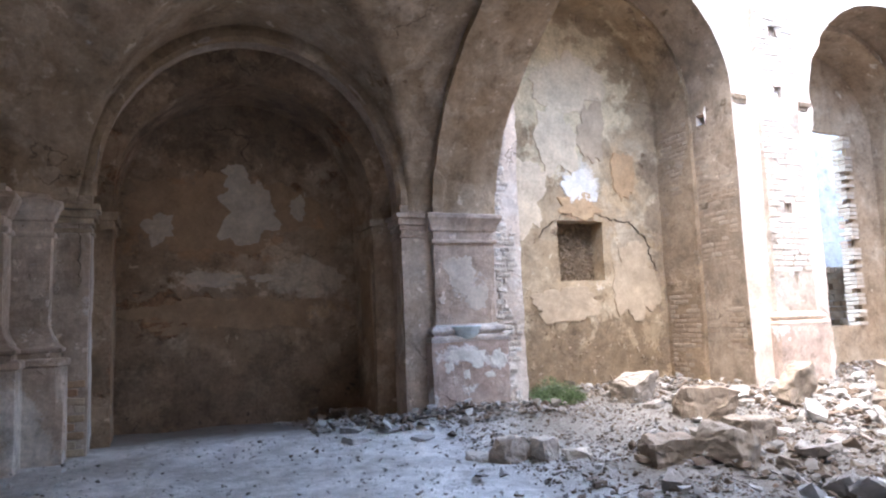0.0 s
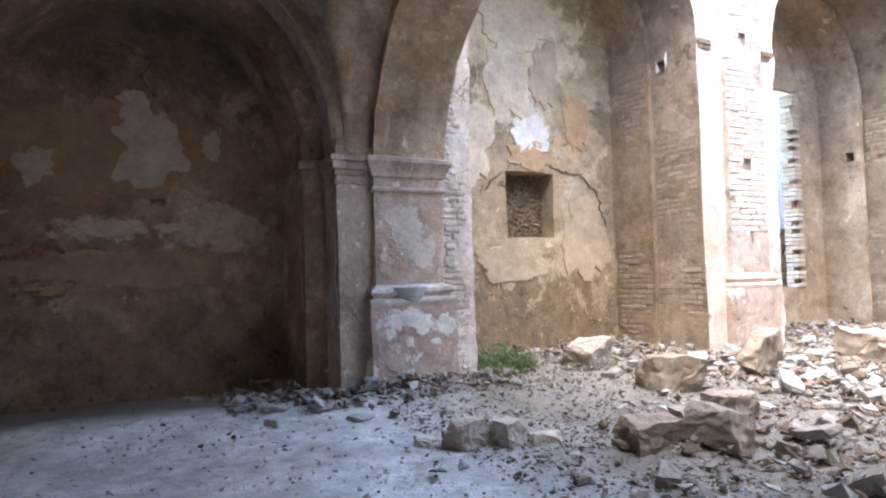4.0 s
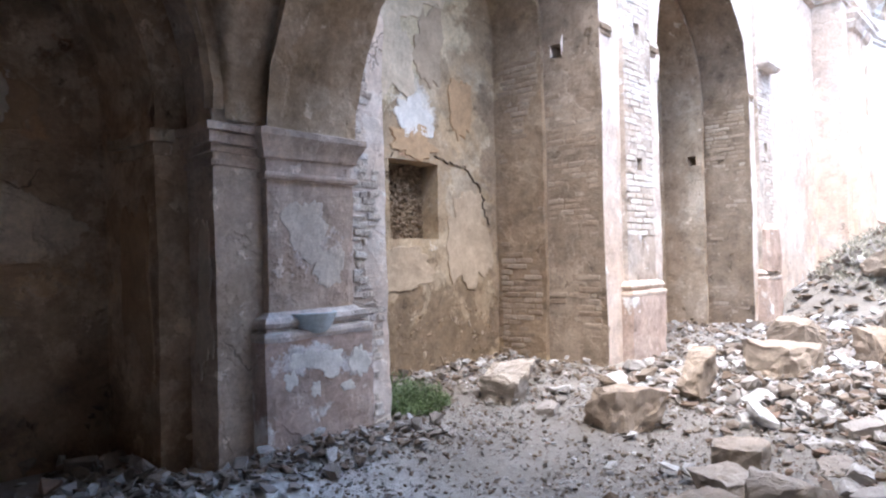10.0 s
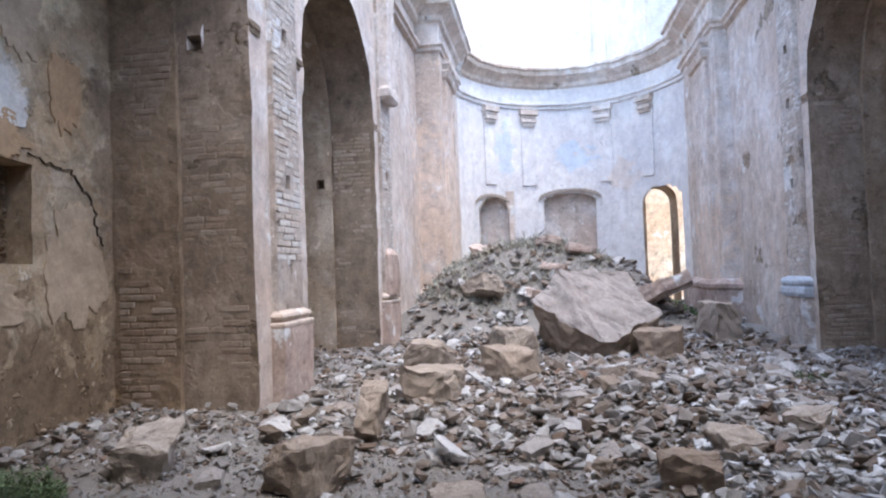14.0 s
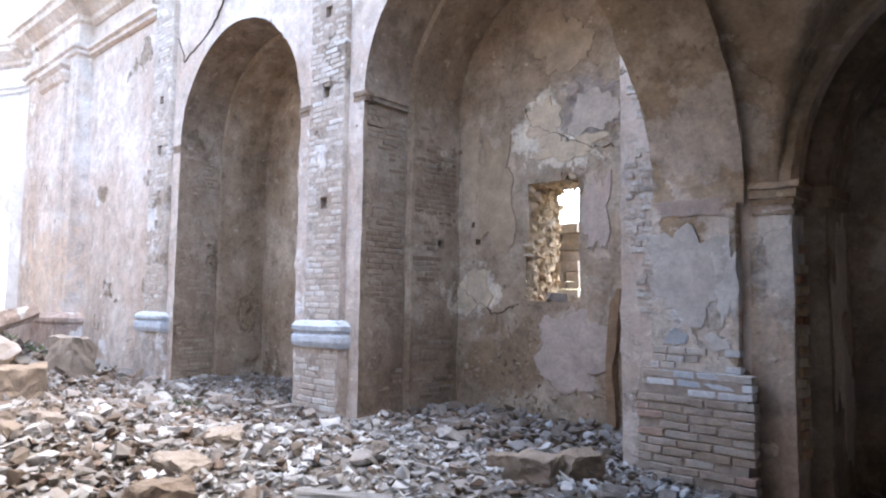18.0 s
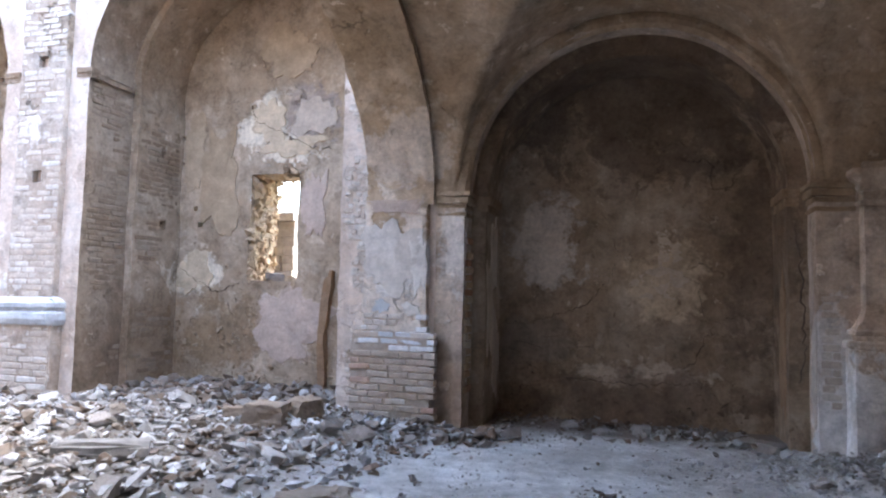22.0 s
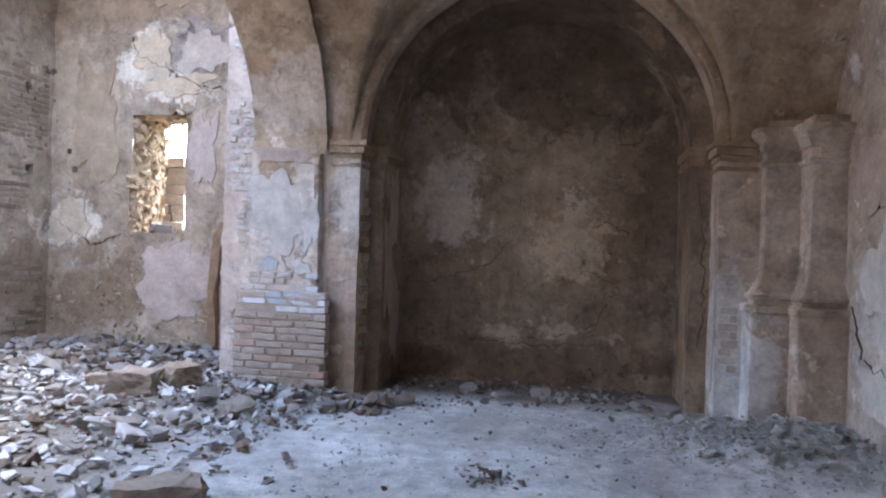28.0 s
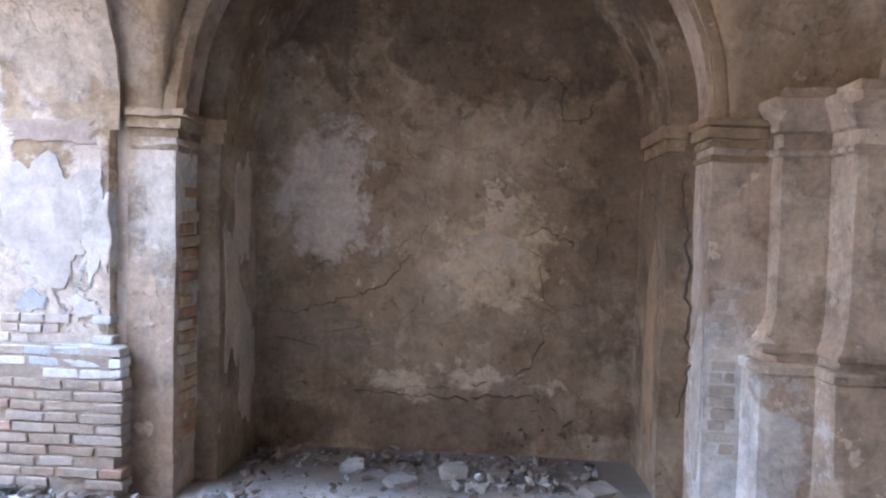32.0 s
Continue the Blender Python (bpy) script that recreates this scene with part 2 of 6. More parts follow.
M_CHAPEL_S = plaster("plaster_chapel_pink", (0.52, 0.43, 0.34), (0.44, 0.34, 0.25), (0.32, 0.235, 0.165), (0.34, 0.25, 0.17), 0.64, 0.67, (0.64, 0.57, 0.48), 5.2, 0.35,
                     [((4.5, -2.33, 3.8), (0.5, 0.4, 0.45), (0.34, 0.29, 0.27), 1.0), ((5.25, -2.33, 3.75), (0.42, 0.4, 0.5), (0.8, 0.73, 0.62), 1.0), ((4.85, -2.33, 3.38), (0.6, 0.4, 0.23), (0.8, 0.73, 0.62), 1.0), ((5.2, -2.33, 4.9), (0.8, 0.4, 0.6), (0.36, 0.28, 0.21), 0.8),
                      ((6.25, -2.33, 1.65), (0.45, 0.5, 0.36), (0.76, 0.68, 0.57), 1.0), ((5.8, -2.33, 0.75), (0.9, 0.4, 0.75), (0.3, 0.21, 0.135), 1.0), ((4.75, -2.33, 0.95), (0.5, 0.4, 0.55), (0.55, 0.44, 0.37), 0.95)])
M_PIER = plaster("plaster_pier", (0.696, 0.596, 0.522), (0.609, 0.497, 0.422), (0.447, 0.335, 0.260), (0.447, 0.323, 0.235), 0.68, 0.66, (0.800, 0.770, 0.720), 9.3, 0.3,
                 [((2.55, -0.6, 1.85), (0.5, 0.4, 0.34), (0.800, 0.782, 0.745), 0.6), ((2.6, 6.1, 1.6), (0.22, 0.3, 0.22), (0.720, 0.683, 0.658), 0.4), ((2.1, 6.2, 0.8), (0.4, 0.4, 0.8), (0.373, 0.298, 0.248), 0.6)])
# the low dark spot paints the shaded hollow at the broken foot
M_PLINTH = plaster("plaster_plinth", (0.56, 0.47, 0.42), (0.5, 0.4, 0.35), (0.41, 0.3, 0.245), (0.33, 0.23, 0.18), 0.68, 0.6, (0.74, 0.72, 0.7), 12.6, 0.25,
                   [((2.4, 6.0, 0.93), (0.32, 0.3, 0.1), (0.76, 0.74, 0.73), 0.9), ((2.85, 6.0, 0.85), (0.25, 0.3, 0.12), (0.76, 0.74, 0.73), 0.9), ((2.85, 6.0, 0.33), (0.3, 0.3, 0.1), (0.24, 0.17, 0.13), 0.9)])
M_VAULT = plaster("plaster_vault", (0.560, 0.460, 0.354), (0.449, 0.336, 0.230), (0.309, 0.219, 0.141), (0.359, 0.247, 0.151), 0.66, 0.7, (0.616, 0.560, 0.493), 15.2, 0.3,
                  [((2.6, -0.6, 1.6), (0.7, 0.4, 1.0), (0.696, 0.629, 0.560), 0.85), ((2.5, -0.6, 1.75), (0.5, 0.4, 0.35), (0.800, 0.800, 0.785), 0.75), ((2.6, -0.5, 2.9), (0.6, 0.4, 0.5), (0.629, 0.560, 0.493), 0.7), ((-1.5, -0.5, 0.5), (0.35, 0.7, 0.6), (0.696, 0.661, 0.629), 0.8), ((-1.6, 6.1, 0.5), (0.6, 0.7, 0.5), (0.650, 0.629, 0.584), 0.7)])
M_ARCH = plaster("plaster_arch", (0.610, 0.500, 0.384), (0.488, 0.366, 0.250), (0.336, 0.238, 0.152), (0.390, 0.268, 0.165), 0.66, 0.7, (0.671, 0.610, 0.537), 15.2, 0.3,
                  [((2.6, -0.6, 1.6), (0.7, 0.4, 1.0), (0.756, 0.683, 0.610), 0.85), ((2.5, -0.6, 1.75), (0.5, 0.4, 0.35), (0.800, 0.800, 0.800), 0.75), ((2.6, -0.5, 2.9), (0.6, 0.4, 0.5), (0.683, 0.610, 0.537), 0.7), ((-1.5, -0.5, 0.5), (0.35, 0.7, 0.6), (0.756, 0.720, 0.683), 0.8), ((-1.6, 6.1, 0.5), (0.6, 0.7, 0.5), (0.708, 0.683, 0.634), 0.7)])
M_NAVE = plaster("plaster_nave", (0.77, 0.72, 0.68), (0.7, 0.61, 0.545), (0.55, 0.44, 0.36), (0.42, 0.33, 0.25), 0.66, 0.64, (0.76, 0.74, 0.72), 21.0, 0.35,
                [((16.6, 5.7, 2.8), (2.2, 1.2, 3.2), (0.74, 0.57, 0.44), 0.75), ((16.8, -0.4, 1.8), (1.5, 1.0, 1.6), (0.76, 0.58, 0.44), 0.6)], 0.7)
M_CORNER = plaster("plaster_corner", (0.713, 0.621, 0.529), (0.598, 0.494, 0.402), (0.437, 0.333, 0.253), (0.460, 0.345, 0.253), 0.66, 0.66, (0.782, 0.747, 0.713), 17.0, 0.35,
                   [((-1.5, -0.5, 0.5), (0.35, 0.7, 0.6), (0.800, 0.800, 0.800), 0.85), ((-1.35, -0.68, 0.7), (0.25, 0.3, 0.8), (0.800, 0.800, 0.800), 0.8), ((2.0, -0.68, 2.0), (0.2, 0.5, 0.7), (0.800, 0.782, 0.747), 0.7), ((-1.6, 6.1, 0.5), (0.6, 0.7, 0.5), (0.759, 0.736, 0.690), 0.6)])
M_TRIM = plaster("plaster_trim", (0.68, 0.64, 0.61), (0.6, 0.55, 0.51), (0.48, 0.41, 0.36), (0.4, 0.3, 0.24), 0.7, 0.64, (0.76, 0.75, 0.74), 19.0, 0.2)
# brown brick reveals; the north set is darkened more, shade in its tone
M_JAMB = plaster("plaster_jamb_shaded", (0.383, 0.306, 0.238), (0.310, 0.238, 0.178), (0.225, 0.166, 0.119), (0.272, 0.204, 0.145), 0.62, 0.72, (0.510, 0.459, 0.399), 24.0, 0.5)
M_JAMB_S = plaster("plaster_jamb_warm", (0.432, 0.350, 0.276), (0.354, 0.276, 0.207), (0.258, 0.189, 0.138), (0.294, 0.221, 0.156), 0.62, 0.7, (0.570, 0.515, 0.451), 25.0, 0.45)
M_APSE = plaster("plaster_apse", (0.84, 0.81, 0.79), (0.8, 0.745, 0.7), (0.69, 0.66, 0.65), (0.6, 0.51, 0.44), 0.7, 0.64, (0.82, 0.81, 0.8), 27.0, 0.25,
                [((21.6, 4.5, 5.3), (1.5, 0.3, 1.0), (0.5, 0.62, 0.76), 0.6), ((21.8, 2.3, 5.1), (1.5, 0.8, 0.5), (0.5, 0.64, 0.78), 0.6), ((21.5, 1.0, 4.4), (1.5, 0.5, 0.6), (0.74, 0.58, 0.46), 0.5)], 0.45)
M_WEST = plaster("plaster_west", (0.715, 0.650, 0.585), (0.637, 0.546, 0.468), (0.494, 0.403, 0.325), (0.520, 0.416, 0.325), 0.67, 0.575, (0.76, 0.75, 0.74), 31.0, 0.25,
                 [((-2.13, 0.35, 1.2), (0.5, 0.55, 0.4), (0.72, 0.71, 0.7), 0.6), ((-2.13, 0.8, 0.9), (0.5, 0.4, 0.7), (0.7, 0.7, 0.7), 0.55)])
M_BRICK = stone_mat("worn_brick", [(0.0, (0.42, 0.34, 0.27)), (0.5, (0.47, 0.4, 0.34)), (0.9, (0.53, 0.47, 0.41)), (1.0, (0.5, 0.33, 0.26))], 5, "object")
M_MORTAR = stone_mat("earth_mortar", [(0.0, (0.4, 0.34, 0.28)), (1.0, (0.44, 0.37, 0.31))], 6)
M_MORTAR_PALE = plaster("lime_mortar", (0.6, 0.55, 0.5), (0.54, 0.47, 0.41), (0.42, 0.34, 0.28), (0.42, 0.34, 0.27), 0.62, 0.6, (0.72, 0.7, 0.68), 41.0, 0.3)
M_BRICK_PALE = stone_mat("limewashed_brick", [(0.0, (0.52, 0.44, 0.37)), (0.6, (0.6, 0.54, 0.48)), (1.0, (0.68, 0.65, 0.61))], 5, "object")
M_RUBBLE = stone_mat("rubble", [(0.0, (0.14, 0.1, 0.075)), (0.3, (0.2, 0.16, 0.13)), (0.5, (0.23, 0.205, 0.185)), (0.75, (0.27, 0.255, 0.245)), (0.9, (0.46, 0.45, 0.44)), (1.0, (0.22, 0.14, 0.1))], 4)
M_BLUESTONE = stone_mat("blue_grey_wash", [(0.0, (0.46, 0.5, 0.55)), (1.0, (0.56, 0.6, 0.64))], 4, "object")
M_ROCK = stone_mat("masonry_block", [(0.0, (0.3, 0.23, 0.175)), (1.0, (0.38, 0.33, 0.285))], 2.6, "object", 0.92, 0.9)
M_DARK = stone_mat("hole_dark", [(0.0, (0.07, 0.05, 0.035)), (1.0, (0.09, 0.065, 0.05))], 6)


def nt_scale(nt, sock, f):
    m = nt.nodes.new("ShaderNodeMath")
    m.operation = "MULTIPLY"
    m.inputs[1].default_value = f
    nt.links.new(sock, m.inputs[0])
    return m.outputs[0]


def dust_mat():
    m, nt, p = mat("dusty_floor")
    v = coords(nt)
    big = noise_tex(nt, v, 0.8, 8, 0.6, 0.5)
    n2 = noise_tex(nt, v, 6, 8, 0.7)
    n3 = noise_tex(nt, v, 60, 4, 0.7)
    col = mix(nt, ramp(nt, big, [(0.38, 0.0), (0.62, 1.0)]), (0.52, 0.5, 0.475), (0.83, 0.825, 0.82))
    col = mix(nt, 1.0, col, ramp(nt, n2, [(0.3, 0.62), (0.5, 0.95), (0.7, 1.25)]), "MULTIPLY")
    dirt = ramp(nt, noise_tex(nt, v, 2.3, 10, 0.68, 0.1), [(0.53, 0.0), (0.6, 0.55)])
    col = mix(nt, dirt, col, (0.45, 0.425, 0.4))
    col = mix(nt, 0.4, col, ramp(nt, n3, [(0.35, 0.65), (0.65, 1.35)]), "MULTIPLY")
    sx = nt.nodes.new("ShaderNodeSeparateXYZ")
    g = nt.nodes.new("ShaderNodeNewGeometry")
    nt.links.new(g.outputs["Position"], sx.inputs[0])
    wob = nt.nodes.new("ShaderNodeMath")
    wob.operation = "MULTIPLY_ADD"
    wob.inputs[1].default_value = 2.5
    nt.links.new(big, wob.inputs[0])
    nt.links.new(sx.outputs["X"], wob.inputs[2])
    far = ramp(nt, nt_scale(nt, wob.outputs[0], 0.1), [(0.3, 0.0), (0.42, 1.0)])
    earth = mix(nt, n2, (0.15, 0.132, 0.115), (0.32, 0.3, 0.28))
    col = mix(nt, far, col, earth)
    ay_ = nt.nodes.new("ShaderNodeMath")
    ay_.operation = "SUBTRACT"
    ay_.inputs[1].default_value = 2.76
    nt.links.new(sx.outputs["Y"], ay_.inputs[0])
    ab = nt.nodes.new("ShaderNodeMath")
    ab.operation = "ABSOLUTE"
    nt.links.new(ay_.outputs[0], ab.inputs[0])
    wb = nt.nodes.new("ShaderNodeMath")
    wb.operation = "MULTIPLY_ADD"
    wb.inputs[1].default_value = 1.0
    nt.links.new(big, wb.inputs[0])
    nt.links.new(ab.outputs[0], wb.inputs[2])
    # darkens the floor of niches and chapels: their shade mixed into the dust
    niche_shade = ramp(nt, nt_scale(nt, wb.outputs[0], 0.1), [(0.405, 0.0), (0.44, 0.85)])
    col = mix(nt, niche_shade, col, (0.19, 0.16, 0.135))
    nt.links.new(col, p.inputs["Base Color"])
    p.inputs["Roughness"].default_value = 0.95
    p.inputs["Specular IOR Level"].default_value = 0.15
    bump(nt, p, [(n2, 0.8, 0.04), (n3, 0.8, 0.015)])
    return m


M_DUST = dust_mat()
M_EARTH = stone_mat("earth", [(0.0, (0.3, 0.25, 0.18)), (1.0, (0.33, 0.27, 0.2))], 1.5)

# ---- mesh helpers ----


def part(name, bm, material, parent=None, label="", smooth=False):
    me = bpy.data.meshes.new(name)
    bm.to_mesh(me)
    bm.free()
    if smooth:
        for poly in me.polygons:
            poly.use_smooth = True
    me.materials.append(material)
    ob = new(name, me)
    if parent is not None:
        ob.parent = parent
    if label:
        tagged(ob, label)
    return ob


def grid(bm, fn, nu, nv):
    vs = [[bm.verts.new(fn(i / nu, j / nv)) for j in range(nv + 1)] for i in range(nu + 1)]
    for i in range(nu):
        for j in range(nv):
            bm.faces.new((vs[i][j], vs[i + 1][j], vs[i + 1][j + 1], vs[i][j + 1]))


def quad(bm, a, b, c, d, step=0.18):
    """A flat or ruled patch a-b-c-d, cut into cells of about step."""
    a, b, c, d = (Vector(p) for p in (a, b, c, d))
    nu = max(1, round((b - a).length / step))
    nv = max(1, round((d - a).length / step))
    grid(bm, lambda u, v: (a.lerp(b, u)).lerp(d.lerp(c, u), v), nu, nv)


def box(bm, x0, x1, y0, y1, z0, z1, step=0.2, skip=""):
    P = lambda i, j, k: ((x0, x1)[i], (y0, y1)[j], (z0, z1)[k])
    if "w" not in skip:
        quad(bm, P(0, 0, 0), P(0, 1, 0), P(0, 1, 1), P(0, 0, 1), step)
    if "e" not in skip:
        quad(bm, P(1, 0, 0), P(1, 1, 0), P(1, 1, 1), P(1, 0, 1), step)
    if "s" not in skip:
        quad(bm, P(0, 0, 0), P(1, 0, 0), P(1, 0, 1), P(0, 0, 1), step)
    if "n" not in skip:
        quad(bm, P(0, 1, 0), P(1, 1, 0), P(1, 1, 1), P(0, 1, 1), step)
    if "b" not in skip:
        quad(bm, P(0, 0, 0), P(1, 0, 0), P(1, 1, 0), P(0, 1, 0), step)
    if "t" not in skip:
        quad(bm, P(0, 0, 1), P(1, 0, 1), P(1, 1, 1), P(0, 1, 1), step)


def push(p, amp=0.012, fineamp=0.006, k=1.3):
    return noise.noise_vector(p * k) * amp + noise.noise_vector(p * 6.1) * fineamp


def weather(bm, amp=0.012, fineamp=0.006, k=1.3, chip=0.0):
    """Make faces uneven: the same push for the same place, so patches stay joined. chip: how far sharp arrises are worn back."""
    bmesh.ops.remove_doubles(bm, verts=bm.verts, dist=0.001)
    bmesh.ops.recalc_face_normals(bm, faces=bm.faces)
    worn = {}
    if chip:
        bm.normal_update()
        for e in bm.edges:
            if len(e.link_faces) == 2 and e.calc_face_angle(0.0) > 0.7:
                for v in e.verts:
                    p = v.co
                    w = noise.noise(p * 2.3) + 0.7 * noise.noise(p * 6.7) + 0.4 * noise.noise(p * 15)
                    worn[v] = v.normal * (chip * (0.25 + 1.9 * max(0.0, w)))
    for v in bm.verts:
        p = v.co.copy()
        v.co = p + push(p, amp, fineamp, k)
        if v in worn:
            v.co -= worn[v]
    return bm


def pit(bm, axis, pos, u0, u1, z0, z1, depth):
    """A square hole of some depth in the face that lies at pos on that axis. depth is signed."""
    i, j = (0, 1) if axis == "x" else (1, 0)
    near = lambda: [f for f in bm.faces if all(abs(v.co[i] - pos) < 0.02 for v in f.verts) and u0 - 0.7 < f.calc_center_median()[j] < u1 + 0.7 and z0 - 0.9 < f.calc_center_median()[2] < z1 + 0.9]
    for k, at in ((j, u0), (j, u1), (2, z0), (2, z1)):
        co, no = Vector((0, 0, 0)), Vector((0, 0, 0))
        co[k], no[k] = at, 1
        fs = near()
        geom = list({*fs, *(e for f in fs for e in f.edges), *(v for f in fs for v in f.verts)})
        bmesh.ops.bisect_plane(bm, geom=geom, plane_co=co, plane_no=no, dist=0.0005)
    dead = [f for f in near() if u0 < f.calc_center_median()[j] < u1 and z0 < f.calc_center_median()[2] < z1]
    bmesh.ops.delete(bm, geom=dead, context="FACES")
    def P(u, z, d):
        p = [0, 0, z]
        p[i], p[j] = pos + d, u
        return p
    ring = [(u0, z0), (u1, z0), (u1, z1), (u0, z1)]
    for (a, b), (c, d) in zip(ring, ring[1:] + ring[:1]):
        quad(bm, P(a, b, 0), P(c, d, 0), P(c, d, depth), P(a, b, depth), 0.2)
    quad(bm, P(u0, z0, depth), P(u1, z0, depth), P(u1, z1, depth), P(u0, z1, depth), 0.2)


def arch_z(x, a, b, zs, rise):
    c, r = (a + b) / 2, (b - a) / 2
    return zs + rise * math.sqrt(max(0.0, 1 - ((x - c) / r) ** 2))


def arch_panel(bm, xl, xr, a, b, zs, rise, z0, z1, yf, yb, step=0.1, na=44, back_face=True):
    """A wall from xl to xr with one arched opening a-b, from its face yf to its back yb."""
    for y in ((yf, yb) if back_face else (yf,)):
        if a - xl > 0.01:
            quad(bm, (xl, y, z0), (a, y, z0), (a, y, z1), (xl, y, z1), step)
        if xr - b > 0.01:
            quad(bm, (b, y, z0), (xr, y, z0), (xr, y, z1), (b, y, z1), step)
        cx = lambda u: (a + b) / 2 - (b - a) / 2 * math.cos(math.pi * u)
        nv = max(2, round((z1 - zs - rise * 0.6) / step))
        grid(bm, lambda u, w: (cx(u), y, arch_z(cx(u), a, b, zs, rise) * (1 - w) + z1 * w), na, nv)
    nv = max(1, round(abs(yb - yf) / step))
    nz = max(2, round((zs - z0) / step))
    for x in (a, b):
        grid(bm, lambda u, w: (x, yf + (yb - yf) * u, z0 + (zs - z0) * w), nv, nz)
    cx = lambda u: (a + b) / 2 - (b - a) / 2 * math.cos(math.pi * u)
    grid(bm, lambda u, w: (cx(u), yf + (yb - yf) * w, arch_z(cx(u), a, b, zs, rise)), na, nv)


def ring_loft(bm, x0, x1, yw, yf, prof):
    """A moulding round three sides of a pilaster: prof holds (how far out, height) from below up. yw: the wall, yf: the pilaster's face."""
    s = 1 if yf > yw else -1
    rings = []
    for o, z in prof:
        pts = [(x0 - o, yw), (x0 - o, yf + s * o), (x1 + o, yf + s * o), (x1 + o, yw)]
        ring = []
        for (ax, ay), (bx, by) in zip(pts, pts[1:]):
            n = max(1, round(math.dist((ax, ay), (bx, by)) / 0.06))
            ring += [(ax + (bx - ax) * i / n, ay + (by - ay) * i / n, z) for i in range(n)]
        ring.append((*pts[-1], z))
        rings.append(ring)
    n = min(len(r) for r in rings)
    rows = []
    for r in rings:
        if len(r) != n:
            r = [r[round(i * (len(r) - 1) / (n - 1))] for i in range(n)]
        rows.append([bm.verts.new(p) for p in r])
    for r0, r1 in zip(rows, rows[1:]):
        for i in range(n - 1):
            bm.faces.new((r0[i], r0[i + 1], r1[i + 1], r1[i]))
    for r in (rows[0], rows[-1]):
        bm.faces.new(r)


# ---- plan ----
NF, SF = 6.2, -0.68          # faces of the nave's side walls
NP, SP = 6.14, -0.60         # pilaster faces
WX = -2.13                   # inner face of the west wall
CROWN = 2.76                 # y of the nave's axis
HI = 8.6                     # top of the walls
SPRING = 2.4


def floor_z(x, y):
    z = 0.14 + (0.12 if y > CROWN else -0.04) * min(1.0, abs(y - CROWN) / 3.4) ** 2
    z += 0.05 * max(0.0, min(1.0, (x - 2.0) / 3.0))
    g = lambda cx, cy, sx, sy: math.exp(-((x - cx) / sx) ** 2 - ((y - cy) / sy) ** 2)
    z += 1.6 * math.exp(-((x - 14.7) / 1.8) ** 2 - ((y - 3.6) / 2.6) ** 4) + 0.06 * g(11.2, 2.9, 1.6, 1.9) + 0.24 * g(7.2, 2.4, 1.7, 1.5) + 0.85 * g(18.0, 3.6, 2.4, 3.0)
    z += 0.16 * g(-1.7, 0.3, 0.7, 0.9) + 0.12 * g(3.3, -0.3, 0.8, 0.6) + 0.12 * g(2.4, 5.9, 1.0, 0.4)
    if x > 11:
        z += 0.3 * min(1.0, (x - 11) / 2) * noise.noise(Vector((x * 1.1, y * 1.1, 3)))
    amp = 0.02 if x < 1.8 else 0.05
    return z + amp * noise.noise(Vector((x * 1.7, y * 1.7, 0)))


bm = bmesh.new()
grid(bm, lambda u, v: (lambda x, y: (x, y, floor_z(x, y)))(-2.4 + 26.4 * u, -3.2 + 12.0 * v), 176, 80)
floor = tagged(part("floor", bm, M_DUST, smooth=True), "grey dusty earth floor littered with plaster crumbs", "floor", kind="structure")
bm = bmesh.new()
grid(bm, lambda u, v: (-600 + 1200 * u, -600 + 1200 * v, -0.25), 12, 12)
ground = tagged(part("ground", bm, M_EARTH), "dry bare earth outside the ruin", "ground", kind="structure")

